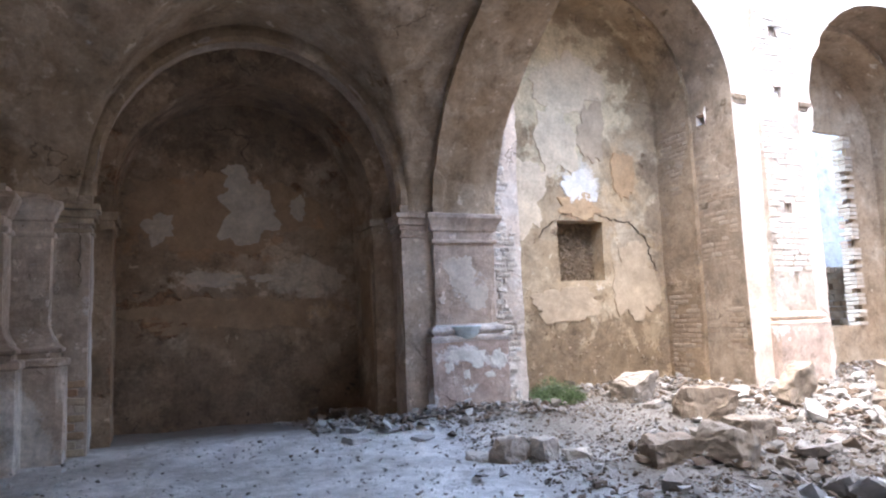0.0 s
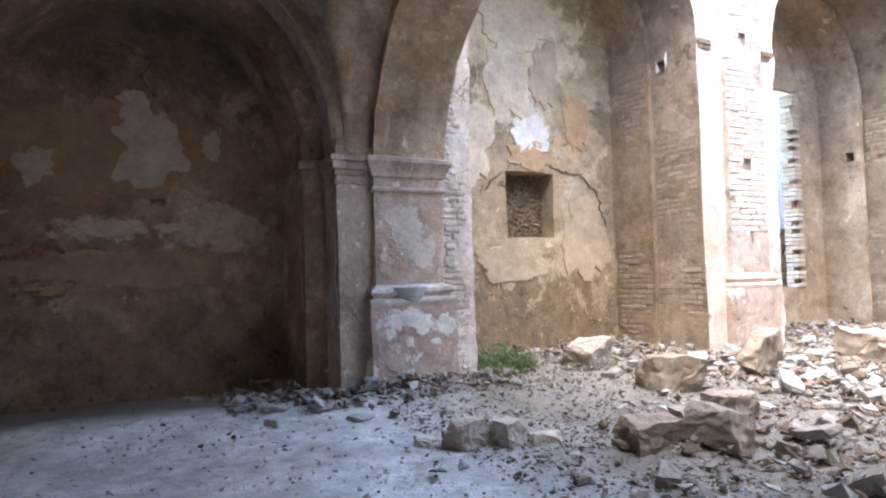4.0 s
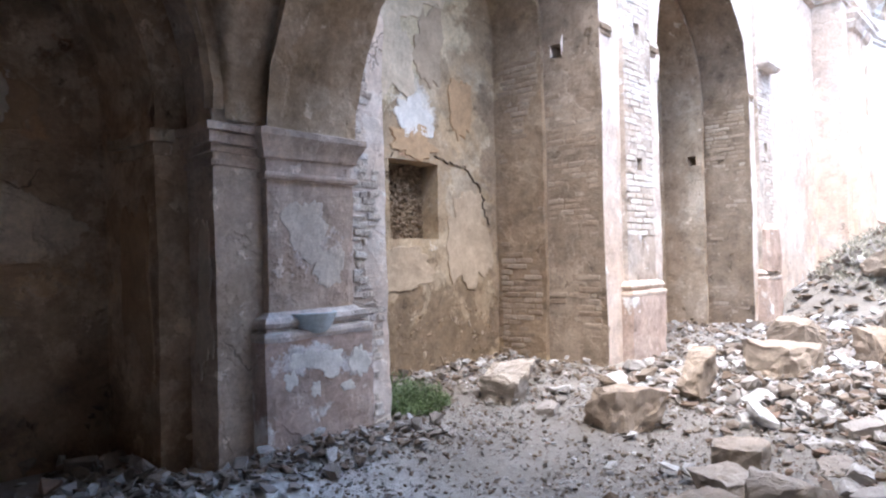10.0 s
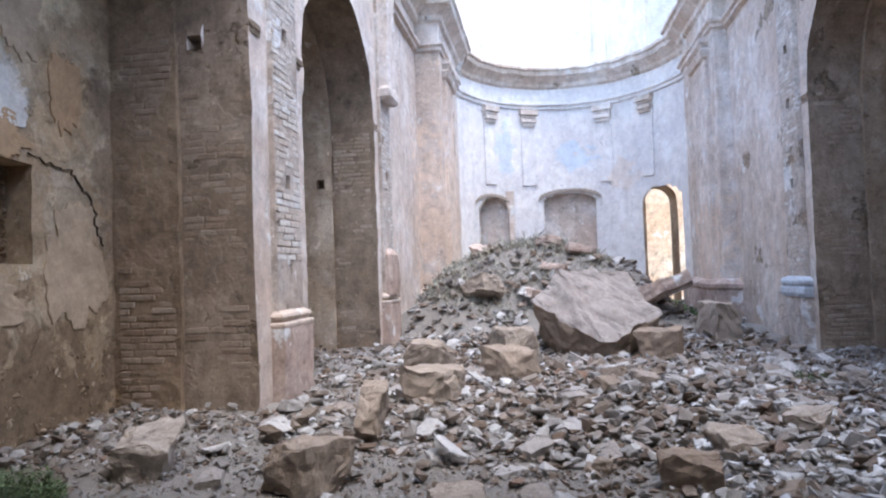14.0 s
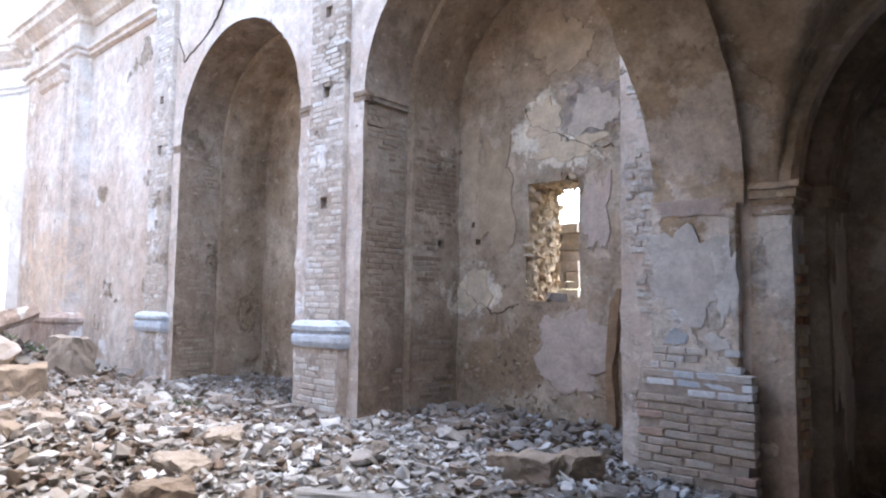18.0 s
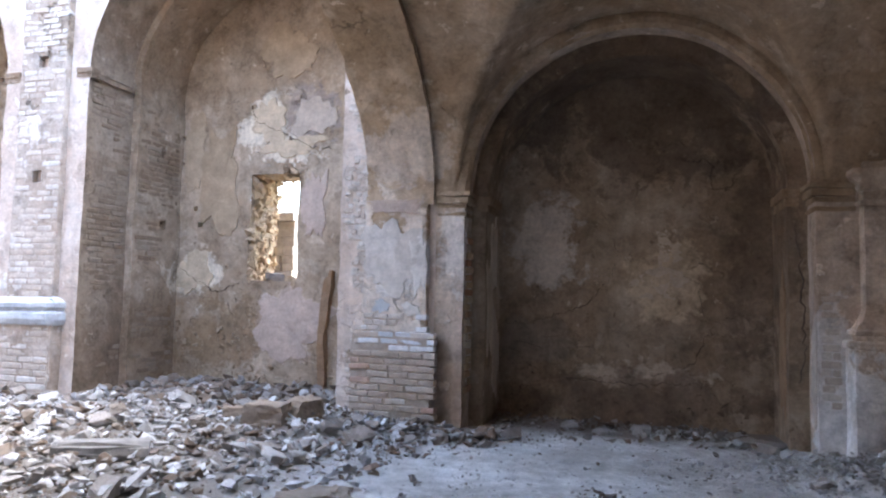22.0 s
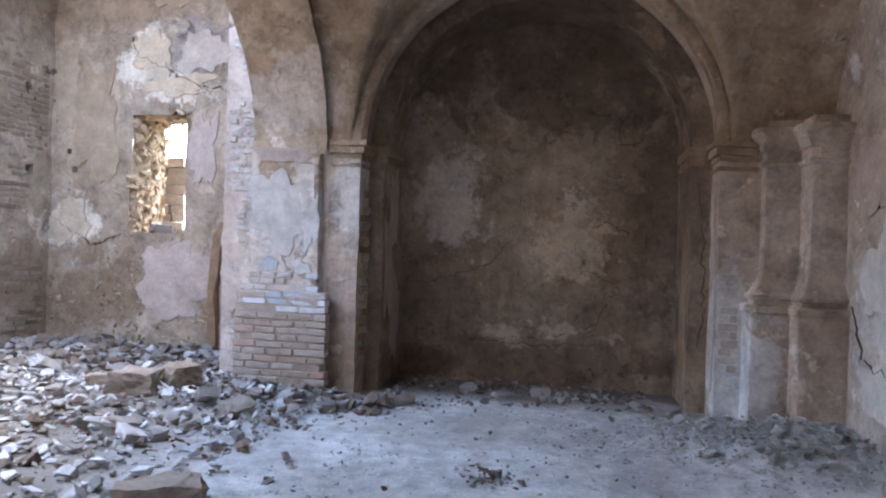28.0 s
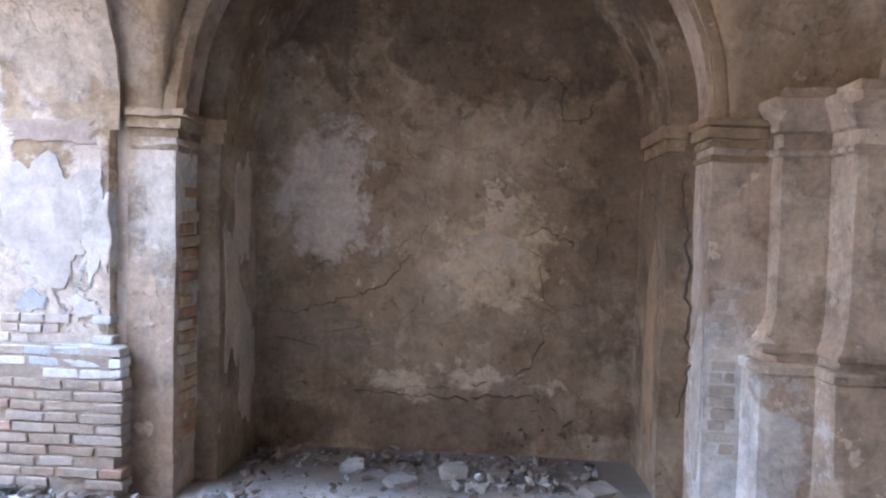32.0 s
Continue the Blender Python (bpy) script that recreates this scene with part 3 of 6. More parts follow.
# ---- side walls ----
def side(name, yf, sgn, niche, mats, label, order, pits=()):
    """One long wall: niche, two chapels, the wall towards the apse. sgn: +1 north, -1 south."""
    y = lambda d: yf + sgn * d
    bm = bmesh.new()
    na, nb = niche
    # first bay: blind niche
    arch_panel(bm, WX - 0.3, 2.2, na, nb, SPRING + 0.05, 1.62, -0.1, HI, yf, y(0.32), back_face=False)
    weather(bm, chip=0.022)
    w = tagged(part("wall_" + name, bm, mats[0]), label, "wall", kind="structure")
    bm = bmesh.new()
    # stepped inner order and back of the niche
    ia, ib, rise = na + order[0], nb - order[1], order[2]
    arch_panel(bm, na - 0.1, nb + 0.1, ia, ib, SPRING + 0.05, rise, -0.1, 4.4, y(0.32), y(1.06), back_face=False)
    quad(bm, (na - 0.3, y(1.06), -0.1), (nb + 0.3, y(1.06), -0.1), (nb + 0.3, y(1.06), 4.5), (na - 0.3, y(1.06), 4.5))
    weather(bm, 0.02, 0.008, chip=0.02)
    part("niche", bm, mats[1], w, "stained plaster of a blind arched niche with shade painted in")
    # chapels and the bays over them
    bm = bmesh.new()
    arch_panel(bm, 2.2, 7.32, 3.25, 6.54 if sgn > 0 else 6.68, 4.1, 1.66, -0.1, HI, yf, y(0.75), back_face=False)
    arch_panel(bm, 7.32, 12.05, 7.98, 11.42, 4.1, 1.72, -0.1, HI, yf, y(0.75), back_face=False)
    quad(bm, (12.05, yf, -0.1), (18.0, yf, -0.1), (18.0, yf, HI), (12.05, yf, HI), 0.3)
    quad(bm, (WX - 0.3, yf, HI), (18.0, yf, HI), (18.0, y(2.2), HI), (WX - 0.3, y(2.2), HI), 0.5)
    for axis, pos, u, z, w_, d in pits:
        pit(bm, axis, pos, u - w_ / 2, u + w_ / 2, z - w_ / 2, z + w_ / 2, d)
    weather(bm, chip=0.024)
    nw = part("nave_wall", bm, M_NAVE, w, "pale limewashed nave wall with brown brick arches toned darker for shade")
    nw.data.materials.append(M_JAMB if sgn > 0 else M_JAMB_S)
    # faces turned from the nave take the jamb plaster, brown with shade mixed in
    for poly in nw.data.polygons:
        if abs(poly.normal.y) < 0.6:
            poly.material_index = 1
    return w


def chapel(name, yf, sgn, xa, xb, material, holes, label, pits=()):
    """A shallow vaulted chapel behind an arch; holes are openings in its back wall: (x0, x1, z0, z1)."""
    y = lambda d: yf + sgn * d
    bm = bmesh.new()
    ya, yb = y(0.75), y(1.45 if sgn > 0 else 1.65)
    ia, ib = xa + 0.06, xb - 0.08
    zs, rise = 4.1, 1.62
    arch_panel(bm, xa - 0.2, xb + 0.2, ia, ib, zs, rise, -0.1, 6.0, ya, yb, back_face=False)
    # back wall with its openings cut out of a grid of strips
    xs = sorted({xa - 0.3, xb + 0.3, *[h[0] for h in holes], *[h[1] for h in holes]})
    zs_ = sorted({-0.1, 6.0, *[h[2] for h in holes], *[h[3] for h in holes]})
    for x0, x1 in zip(xs, xs[1:]):
        for z0, z1 in zip(zs_, zs_[1:]):
            cx, cz = (x0 + x1) / 2, (z0 + z1) / 2
            if not any(h[0] < cx < h[1] and h[2] < cz < h[3] for h in holes):
                quad(bm, (x0, yb, z0), (x1, yb, z0), (x1, yb, z1), (x0, yb, z1), 0.12)
    for x0, x1, z0, z1, depth in holes:
        yo = yb + sgn * depth
        for p, q, r, s in (((x0, z0), (x1, z0), 0, 0), ((x0, z1), (x1, z1), 0, 0), ((x0, z0), (x0, z1), 0, 0), ((x1, z0), (x1, z1), 0, 0)):
            quad(bm, (p[0], yb, p[1]), (q[0], yb, q[1]), (q[0], yo, q[1]), (p[0], yo, p[1]), 0.1)
        if 0.1 < depth < 0.5:
            quad(bm, (x0, yo, z0), (x1, yo, z0), (x1, yo, z1), (x0, yo, z1), 0.08)
    for axis, pos, u, z, w, d in pits:
        pit(bm, axis, pos, u - w / 2, u + w / 2, z - w / 2, z + w / 2, d)
    weather(bm, 0.025, 0.012, chip=0.02)
    ob = tagged(part(name, bm, material), label, "wall", kind="structure")
    # impost bands at the springing, on the jambs of the arch
    for x, o in ((xa, -1), (xb, 1)):
        bm = bmesh.new()
        for o1, za, zb in ((0.01, 4.0, 4.06), (0.022, 4.06, 4.12)):
            x0, x1 = (x - 0.22, x + o1) if o < 0 else (x - o1, x + 0.22)
            ys = sorted((yf - sgn * o1, y(0.72)))
            box(bm, x0, x1, ys[0], ys[1], za, zb, 0.12)
        weather(bm, 0.015, 0.012)
        part("impost", bm, M_JAMB if sgn > 0 else M_JAMB_S, ob, "broken plaster impost band")
    return ob


wall_n = side("north", NF, 1, (-0.95, 1.88), (M_CORNER, M_NICHE), "thick plastered side wall with a blind niche and arched chapels", (0.15, 0.2, 1.27), [("x", 6.54, 6.76, 3.92, 0.16, 0.15)])
wall_s = side("south", SF, -1, (-1.27, 1.9), (M_CORNER, M_NICHE_S), "thick plastered side wall with a blind niche and arched chapels", (0.17, 0.15, 1.42))
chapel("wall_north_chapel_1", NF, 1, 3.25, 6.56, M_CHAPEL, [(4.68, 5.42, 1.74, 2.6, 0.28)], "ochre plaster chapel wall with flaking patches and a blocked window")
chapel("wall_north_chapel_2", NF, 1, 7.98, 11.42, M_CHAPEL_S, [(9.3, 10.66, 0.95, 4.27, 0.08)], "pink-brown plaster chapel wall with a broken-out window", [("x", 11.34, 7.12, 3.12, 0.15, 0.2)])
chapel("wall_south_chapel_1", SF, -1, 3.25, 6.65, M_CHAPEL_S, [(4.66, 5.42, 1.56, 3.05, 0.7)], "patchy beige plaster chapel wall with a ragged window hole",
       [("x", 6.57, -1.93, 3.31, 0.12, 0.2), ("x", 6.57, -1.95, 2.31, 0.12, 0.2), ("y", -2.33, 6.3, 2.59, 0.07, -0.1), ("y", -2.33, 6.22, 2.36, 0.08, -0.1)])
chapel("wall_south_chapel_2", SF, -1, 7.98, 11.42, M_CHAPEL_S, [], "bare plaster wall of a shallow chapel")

# outer faces and the west wall
for yy, nm in ((NF + 1.85, "wall_north_outer"), (SF - 2.35, "wall_south_outer")):
    bm = bmesh.new()
    holes = [(8.9, 13.2, 0.5, 5.2)] if yy > 0 else [(4.3, 7.2, 1.2, 3.6)]
    x0, x1, z0, z1 = holes[0]
    quad(bm, (WX - 0.5, yy, -0.3), (x0, yy, -0.3), (x0, yy, HI), (WX - 0.5, yy, HI), 0.8)
    quad(bm, (x1, yy, -0.3), (18, yy, -0.3), (18, yy, HI), (x1, yy, HI), 0.8)
    quad(bm, (x0, yy, -0.3), (x1, yy, -0.3), (x1, yy, z0), (x0, yy, z0), 0.8)
    quad(bm, (x0, yy, z1), (x1, yy, z1), (x1, yy, HI), (x0, yy, HI), 0.8)
    tagged(part(nm, bm, M_MORTAR), "rough outer face of the ruined church wall", "wall", kind="structure")
bm = bmesh.new()
for x in (WX, WX - 0.8):
    quad(bm, (x, SF - 2.4, -0.2), (x, NF + 2.4, -0.2), (x, NF + 2.4, HI + 1.0), (x, SF - 2.4, HI + 1.0), 0.18)
weather(bm, 0.015, 0.008)
tagged(part("wall_west", bm, M_WEST), "cracked pale plaster end wall with bare brick patches", "wall", kind="structure")

# ---- low vault over the first bay ----
def barrel(y):
    u = (y - CROWN) / 3.42
    return SPRING + 2.15 * math.sqrt(max(0.0, 1 - u * u))


def vault_z(x, y):
    na, nb = (-1.02, 1.95) if y > CROWN else (-1.34, 1.97)
    z = barrel(y)
    if na < x < nb:
        z = max(z, arch_z(x, na, nb, SPRING + 0.05, 1.72))
    return z


bm = bmesh.new()
def vy(v):
    return CROWN - 3.42 * math.cos(math.pi * v)
grid(bm, lambda u, v: (WX + (2.25 - WX) * u, vy(v), vault_z(WX + (2.25 - WX) * u, vy(v))), 90, 90)
weather(bm, 0.012, 0.006)
part("ceiling", bm, M_VAULT, None, smooth=True)
tagged(bpy.data.objects["ceiling"], "stained plaster cross vault under the gallery", "ceiling", kind="structure")
bm = bmesh.new()
# transverse arch: soffit, and its two faces up to the gallery floor
def ay(v):
    return CROWN - 3.36 * math.cos(math.pi * v)
def az(y):
    return SPRING - 0.06 + 2.13 * math.sqrt(max(0.0, 1 - ((y - CROWN) / 3.36) ** 2))
grid(bm, lambda u, v: (2.2 + 0.73 * u, ay(v), az(ay(v))), 8, 110)
for x in (2.2, 2.93):
    top = 5.0
    grid(bm, lambda u, v: (x, ay(v), az(ay(v)) * (1 - u) + (top if x > 2.5 else az(ay(v)) + 0.12) * u), 8, 110)
quad(bm, (WX, SF, 5.0), (2.93, SF, 5.0), (2.93, NF, 5.0), (WX, NF, 5.0), 0.4)
weather(bm, 0.02, 0.012, chip=0.012)
tagged(part("gallery_arch", bm, M_ARCH), "wide low plaster arch carrying the ruined gallery", "arch", kind="structure")

# ---- pilasters ----
BASE = [(0.085, 1.05), (0.09, 1.08), (0.085, 1.105), (0.04, 1.115), (0.035, 1.13), (0.06, 1.14), (0.072, 1.165), (0.06, 1.195), (0.02, 1.21), (0.0, 1.23)]
CUSHION = [(0.085, 1.0), (0.103, 1.015), (0.103, 1.06), (0.09, 1.072), (0.056, 1.076), (0.056, 1.112), (0.076, 1.124), (0.078, 1.152), (0.056, 1.172), (0.034, 1.215), (0.014, 1.27), (0.0, 1.33)]
CAP = [(0.0, 2.19), (0.02, 2.2), (0.03, 2.24), (0.06, 2.3), (0.075, 2.33), (0.075, 2.37), (0.0, 2.39)]
ASTRAGAL = [(0.0, 2.06), (0.025, 2.065), (0.03, 2.085), (0.025, 2.105), (0.0, 2.11)]


def pilaster(name, x0, x1, yw, yf, ztop, cap, mats, label, plinth=True, pits=(), moulding=True, out=0.085, cap_up=0.0, base_up=0.0):
    e = new(name)
    tagged(e, label, "pilaster", "nave pilasters", kind="structure")
    s = 1 if yf > yw else -1
    bm = bmesh.new()
    n = max(15, round((ztop - 0.9) / 0.08))
    ring_loft(bm, x0, x1, yw, yf, [(0, 0.9 + (ztop - 0.9) * i / n) for i in range(n + 1)])
    for xh, zh in pits:
        pit(bm, "y", yf, xh - 0.07, xh + 0.07, zh - 0.075, zh + 0.075, -s * 0.3)
    weather(bm, *((0.008, 0.006) if ztop < 4 else (0.004, 0.003)), chip=0.016)
    part("shaft", bm, mats[0], e)
    wide = out / 0.085
    if plinth:
        bm = bmesh.new()
        ring_loft(bm, x0, x1, yw, yf, [(out, -0.1 + (1.17 + base_up) * i / 16) for i in range(17)])
        weather(bm, 0.012, 0.008, chip=0.022)
        part("plinth", bm, mats[1], e, "reddish plaster plinth with white flakes")
        if moulding:
            bm = bmesh.new()
            ring_loft(bm, x0, x1, yw, yf, [(o * wide, z + base_up) for o, z in (CUSHION if out > 0.09 else BASE)])
            weather(bm, 0.01, 0.006, chip=0.005)
            part("base_moulding", bm, mats[2], e, "worn pale base moulding")
    if cap:
        for nm, prof in (("capital", CAP), ("astragal", ASTRAGAL)):
            bm = bmesh.new()
            ring_loft(bm, x0, x1, yw, yf, [(o * (1 + 2 * cap_up), z + cap_up) for o, z in prof])
            weather(bm, 0.006, 0.004, chip=0.004)
            part(nm, bm, mats[0], e)
    return e


PM = (M_PIER, M_PLINTH, M_TRIM)
pilaster("pilaster", 2.2, 2.9, NF + 0.1, NP, 2.45, True, PM, "plastered gallery pilaster with moulded capital and flaking plinth")
pilaster("pilaster", 2.26, 2.95, SF - 0.1, SP, 2.45, False, (M_ARCH, M_MORTAR, M_MORTAR), "worn pale pilaster on an exposed brick plinth", moulding=False)
PITS = {(7.32, 1): (2.6, 4.2, 5.05), (7.32, -1): (2.77, 4.2, 5.26), (12.05, -1): (2.8, 4.1, 5.0), (12.05, 1): (3.3,)}
TALL = {}
for x in (7.32, 12.05):
    for sg, yw, yf in ((1, NF + 0.1, NP), (-1, SF - 0.1, SP)):
        TALL[x, sg] = pilaster("pilaster", x - 0.36, x + 0.36, yw, yf, 7.0, False, (M_MORTAR_PALE, M_PLINTH if sg > 0 else M_MORTAR_PALE, M_NAVE if sg > 0 else M_BLUESTONE), "tall brick nave pilaster with limewash remains and moulded base", True, [(x, z) for z in PITS[x, sg]])
# corner pilasters at the west wall
CORNER = (M_CORNER, M_CORNER, M_CORNER)
pilaster("pilaster", -1.54, -1.22, NF + 0.1, 6.07, 2.45, True, CORNER, "stained plaster corner pilaster with a cushion base", out=0.125)
pilaster("pilaster", WX - 0.1, -1.5, NF + 0.1, 5.8, 2.45, True, CORNER, "stained plaster corner pilaster with a cushion base", out=0.12)
pilaster("pilaster", -1.92, -1.6, SF - 0.1, -0.55, 2.65, True, CORNER, "stained plaster corner pilaster with a cushion base", out=0.125, cap_up=0.2, base_up=0.06)
pilaster("pilaster", WX - 0.1, -1.87, SF - 0.1, -0.31, 2.65, True, CORNER, "stained plaster corner pilaster with a cushion base", out=0.1, cap_up=0.2, base_up=0.06)

# ---- apse ----
AX, AY, AR = 18.6, 2.6, 3.25


def apse_y(y):
    """x of the apse wall at y."""
    return AX + 1.15 * AR * math.sqrt(max(0.0, 1 - ((y - AY) / AR) ** 2))


# (centre y, half width, height of the springing, rise, depth)
APSE_NICHES = [(4.9, 0.42, 3.35, 0.45, 0.35), (2.56, 0.85, 3.6, 0.35, 0.25), (-0.02, 0.42, 3.4, 0.45, 1.2)]


def in_niche(y, z):
    for cy, hw, zs, rise, dp in APSE_NICHES:
        if abs(y - cy) < hw and z < zs + rise * math.sqrt(1 - ((y - cy) / hw) ** 2):
            return True
    return False


bm = bmesh.new()
grid(bm, lambda u, v: (AX + 1.15 * AR * math.sin(math.pi * u), AY - AR * math.cos(math.pi * u), -0.1 + 11.6 * v), 130, 130)
bmesh.ops.delete(bm, geom=[f for f in bm.faces if in_niche(f.calc_center_median().y, f.calc_center_median().z)], context="FACES")
weather(bm)
apse = tagged(part("wall_apse", bm, M_APSE, smooth=True), "curved pale blue-grey apse wall with faded paint", "wall", kind="structure")
for k, (cy, hw, zs, rise, dp) in enumerate(APSE_NICHES):
    bm = bmesh.new()
    xf, xb = apse_y(cy) - 0.25, apse_y(cy) + dp
    top = lambda t: (cy - (hw + 0.03) * math.cos(math.pi * t), zs + (rise + 0.03) * math.sin(math.pi * t))
    grid(bm, lambda u, v: (xf + 0.3 + (xb - xf - 0.3) * v, *top(u)), 16, 3)
    for sy in (-1, 1):
        quad(bm, (xf + 0.25, cy + sy * (hw + 0.03), -0.1), (xb, cy + sy * (hw + 0.03), -0.1), (xb, cy + sy * (hw + 0.03), zs), (xf + 0.25, cy + sy * (hw + 0.03), zs), 0.2)
    if dp < 1:
        quad(bm, (xb, cy - hw - 0.2, -0.1), (xb, cy + hw + 0.2, -0.1), (xb, cy + hw + 0.2, zs + rise + 0.2), (xb, cy - hw - 0.2, zs + rise + 0.2), 0.2)
    weather(bm)
    part("doorway" if dp > 1 else "niche", bm, M_NICHE if dp > 1 else M_NAVE, apse)
# a broken brick hood over the middle niche, and one over the small one
for cy, hw, z in ((2.56, 0.98, 3.92), (4.9, 0.5, 3.75)):
    bm = bmesh.new()
    for i in range(16):
        t0, t1 = i / 16, (i + 1) / 16
        yy = lambda t: cy - hw * math.cos(math.pi * t)
        zz = lambda t: z - 0.32 * (1 - math.sin(math.pi * t)) + 0.12
        a0, a1 = yy(t0), yy(t1)
        xo = apse_y((a0 + a1) / 2)
        z0 = zz((t0 + t1) / 2)
        box(bm, xo - 0.08, xo + 0.05, min(a0, a1), max(a0, a1), z0 - 0.06, z0 + 0.03, 0.2)
    weather(bm, 0.02, 0.015)
    part("hood", bm, M_MORTAR, apse, "broken brown hood mould")
# yard wall seen through the doorway; its pale orange paints the sunlight
bm = bmesh.new()
box(bm, 25.2, 25.6, -2.5, 3.0, -0.2, 4.6, 0.3)
weather(bm, 0.03, 0.02)
tagged(part("yard_wall", bm, plaster("yard_sunlight_tint", (0.88, 0.72, 0.55), (0.85, 0.62, 0.42), (0.78, 0.52, 0.34), (0.7, 0.5, 0.36), 0.7, 0.62, (0.9, 0.84, 0.76), 61.0, 0.1)), "yard wall behind the apse doorway, sunlight painted as pale orange", "wall", kind="structure")


def sweep_apse(name, prof, mat_, label):
    bm = bmesh.new()
    n = 64
    rows = []
    for o, z in prof:
        rows.append([bm.verts.new((AX + 1.15 * (AR - o) * math.sin(math.pi * i / n), AY - (AR - o) * math.cos(math.pi * i / n), z + (0.05 * noise.noise(Vector((i * 0.5, z, 0))) if o > 0.2 else 0))) for i in range(n + 1)])
    for r0, r1 in zip(rows, rows[1:]):
        for i in range(n):
            bm.faces.new((r0[i], r0[i + 1], r1[i + 1], r1[i]))
    weather(bm, 0.02, 0.015)
    part(name, bm, mat_, apse, label)


ENT_LOW = [(0.0, 6.62), (0.06, 6.65), (0.06, 6.72), (0.12, 6.76), (0.12, 6.82), (0.0, 6.86)]
ENT_TOP = [(0.0, 7.3), (0.08, 7.36), (0.1, 7.46), (0.22, 7.56), (0.34, 7.64), (0.36, 7.76), (0.42, 7.8), (0.42, 7.88), (0.0, 7.96)]
sweep_apse("architrave", ENT_LOW, M_APSE, "grey-blue architrave moulding")
sweep_apse("cornice", ENT_TOP, M_NAVE, "crumbling cornice tinged grey-blue")
# flat pilasters of the apse with hanging capitals
for a in (0.24, 0.38, 0.62, 0.76):
    cy = AY - AR * math.cos(math.pi * a)
    cx = AX + 1.15 * AR * math.sin(math.pi * a)
    e = new("apse_pilaster")
    tagged(e, "flat pale apse pilaster with a broken bracket capital", "pilaster", kind="structure")
    e.matrix_world = pose(cx, cy, 0, 0, 0, math.degrees(math.atan2(cy - AY, (cx - AX) / 1.32)))
    bm = bmesh.new()
    box(bm, -0.05, 0.1, -0.24, 0.24, 4.2, 6.62, 0.25)
    box(bm, -0.09, 0.1, -0.2, 0.2, 7.9, 10.6, 0.25)
    weather(bm)
    part("shaft", bm, M_APSE, e)
    bm = bmesh.new()
    for o, z0, z1, w in ((0.09, 6.1, 6.2, 0.2), (0.14, 6.2, 6.32, 0.26), (0.1, 6.36, 6.44, 0.25), (0.16, 6.44, 6.6, 0.3)):
        box(bm, -o - 0.05, 0.05, -w, w, z0, z1, 0.2)
    weather(bm, 0.02, 0.015)
    part("capital", bm, M_NAVE, e, "broken bracket capital")

# ---- piers before the apse and the entablature along the nave ----
for yw, s in ((NF, -1), (SF, 1)):
    bm = bmesh.new()
    yi = yw + s * (0.55 if s < 0 else 0.3)
    box(bm, 15.6, 18.75, min(yw - s * 2.0, yi), max(yw - s * 2.0, yi), -0.1, 9.0, 0.25)
    weather(bm)
    e = tagged(part("chancel_pier", bm, M_NAVE), "tall plastered pier before the apse with heavy cornice", "pier", kind="structure")
    for nm, prof, x0, x1, yf in (("architrave", ENT_LOW, 15.6, 18.9, yi), ("cornice", ENT_TOP, 15.6, 18.9, yi), ("architrave", ENT_LOW, 12.5, 15.6, yw + s * 0.03), ("cornice", ENT_TOP, 12.5, 15.6, yw + s * 0.03), ("capital", [(0.0, 6.1), (0.06, 6.16), (0.1, 6.3), (0.04, 6.36), (0.12, 6.46), (0.12, 6.56), (0.0, 6.6)], 16.1, 17.5, yi + s * 0.08)):
        bm = bmesh.new()
        ring_loft(bm, x0, x1, yw - s * 0.1, yf, prof)
        weather(bm, 0.02, 0.012)
        part(nm, bm, M_NAVE, e, "crumbling moulded " + nm)
    bm = bmesh.new()
    ring_loft(bm, 16.1, 17.5, yw - s * 0.1, yi + s * 0.08, [(0, 0.0), (0, 6.2)])
    weather(bm)
    part("shaft", bm, M_NAVE, e)
    bm = bmesh.new()
    ring_loft(bm, 15.6, 18.75, yw - s * 0.1, yi, [(0.22, 0.0), (0.22, 0.95), (0.25, 1.0), (0.25, 1.08), (0.1, 1.16), (0.0, 1.2)])
    weather(bm, 0.015)
    part("base_moulding", bm, M_PLINTH, e, "broad pale base")

# ---- remains of the north pilaster at the third pier ----
e = TALL[12.05, 1]
bm = bmesh.new()
ring_loft(bm, 11.72, 12.38, NP + 0.05, NP - 0.16, [(-0.02, 4.6), (0.03, 4.66), (0.03, 4.78), (0.0, 4.84), (0.0, 5.6), (0.0, 6.5), (0.0, 7.2)])
weather(bm, 0.02, 0.015)
part("hanging_shaft", bm, M_NAVE, e, "hanging remnant of the plaster shaft")
bm = bmesh.new()
ring_loft(bm, 11.72, 12.38, NP + 0.05, NP - 0.12, [(0.0, 1.2), (0.0, 1.5), (-0.02, 1.9), (-0.12, 2.02)])
weather(bm, 0.02, 0.015)
part("shaft_stump", bm, M_PLINTH, e, "broken reddish stump of the shaft")

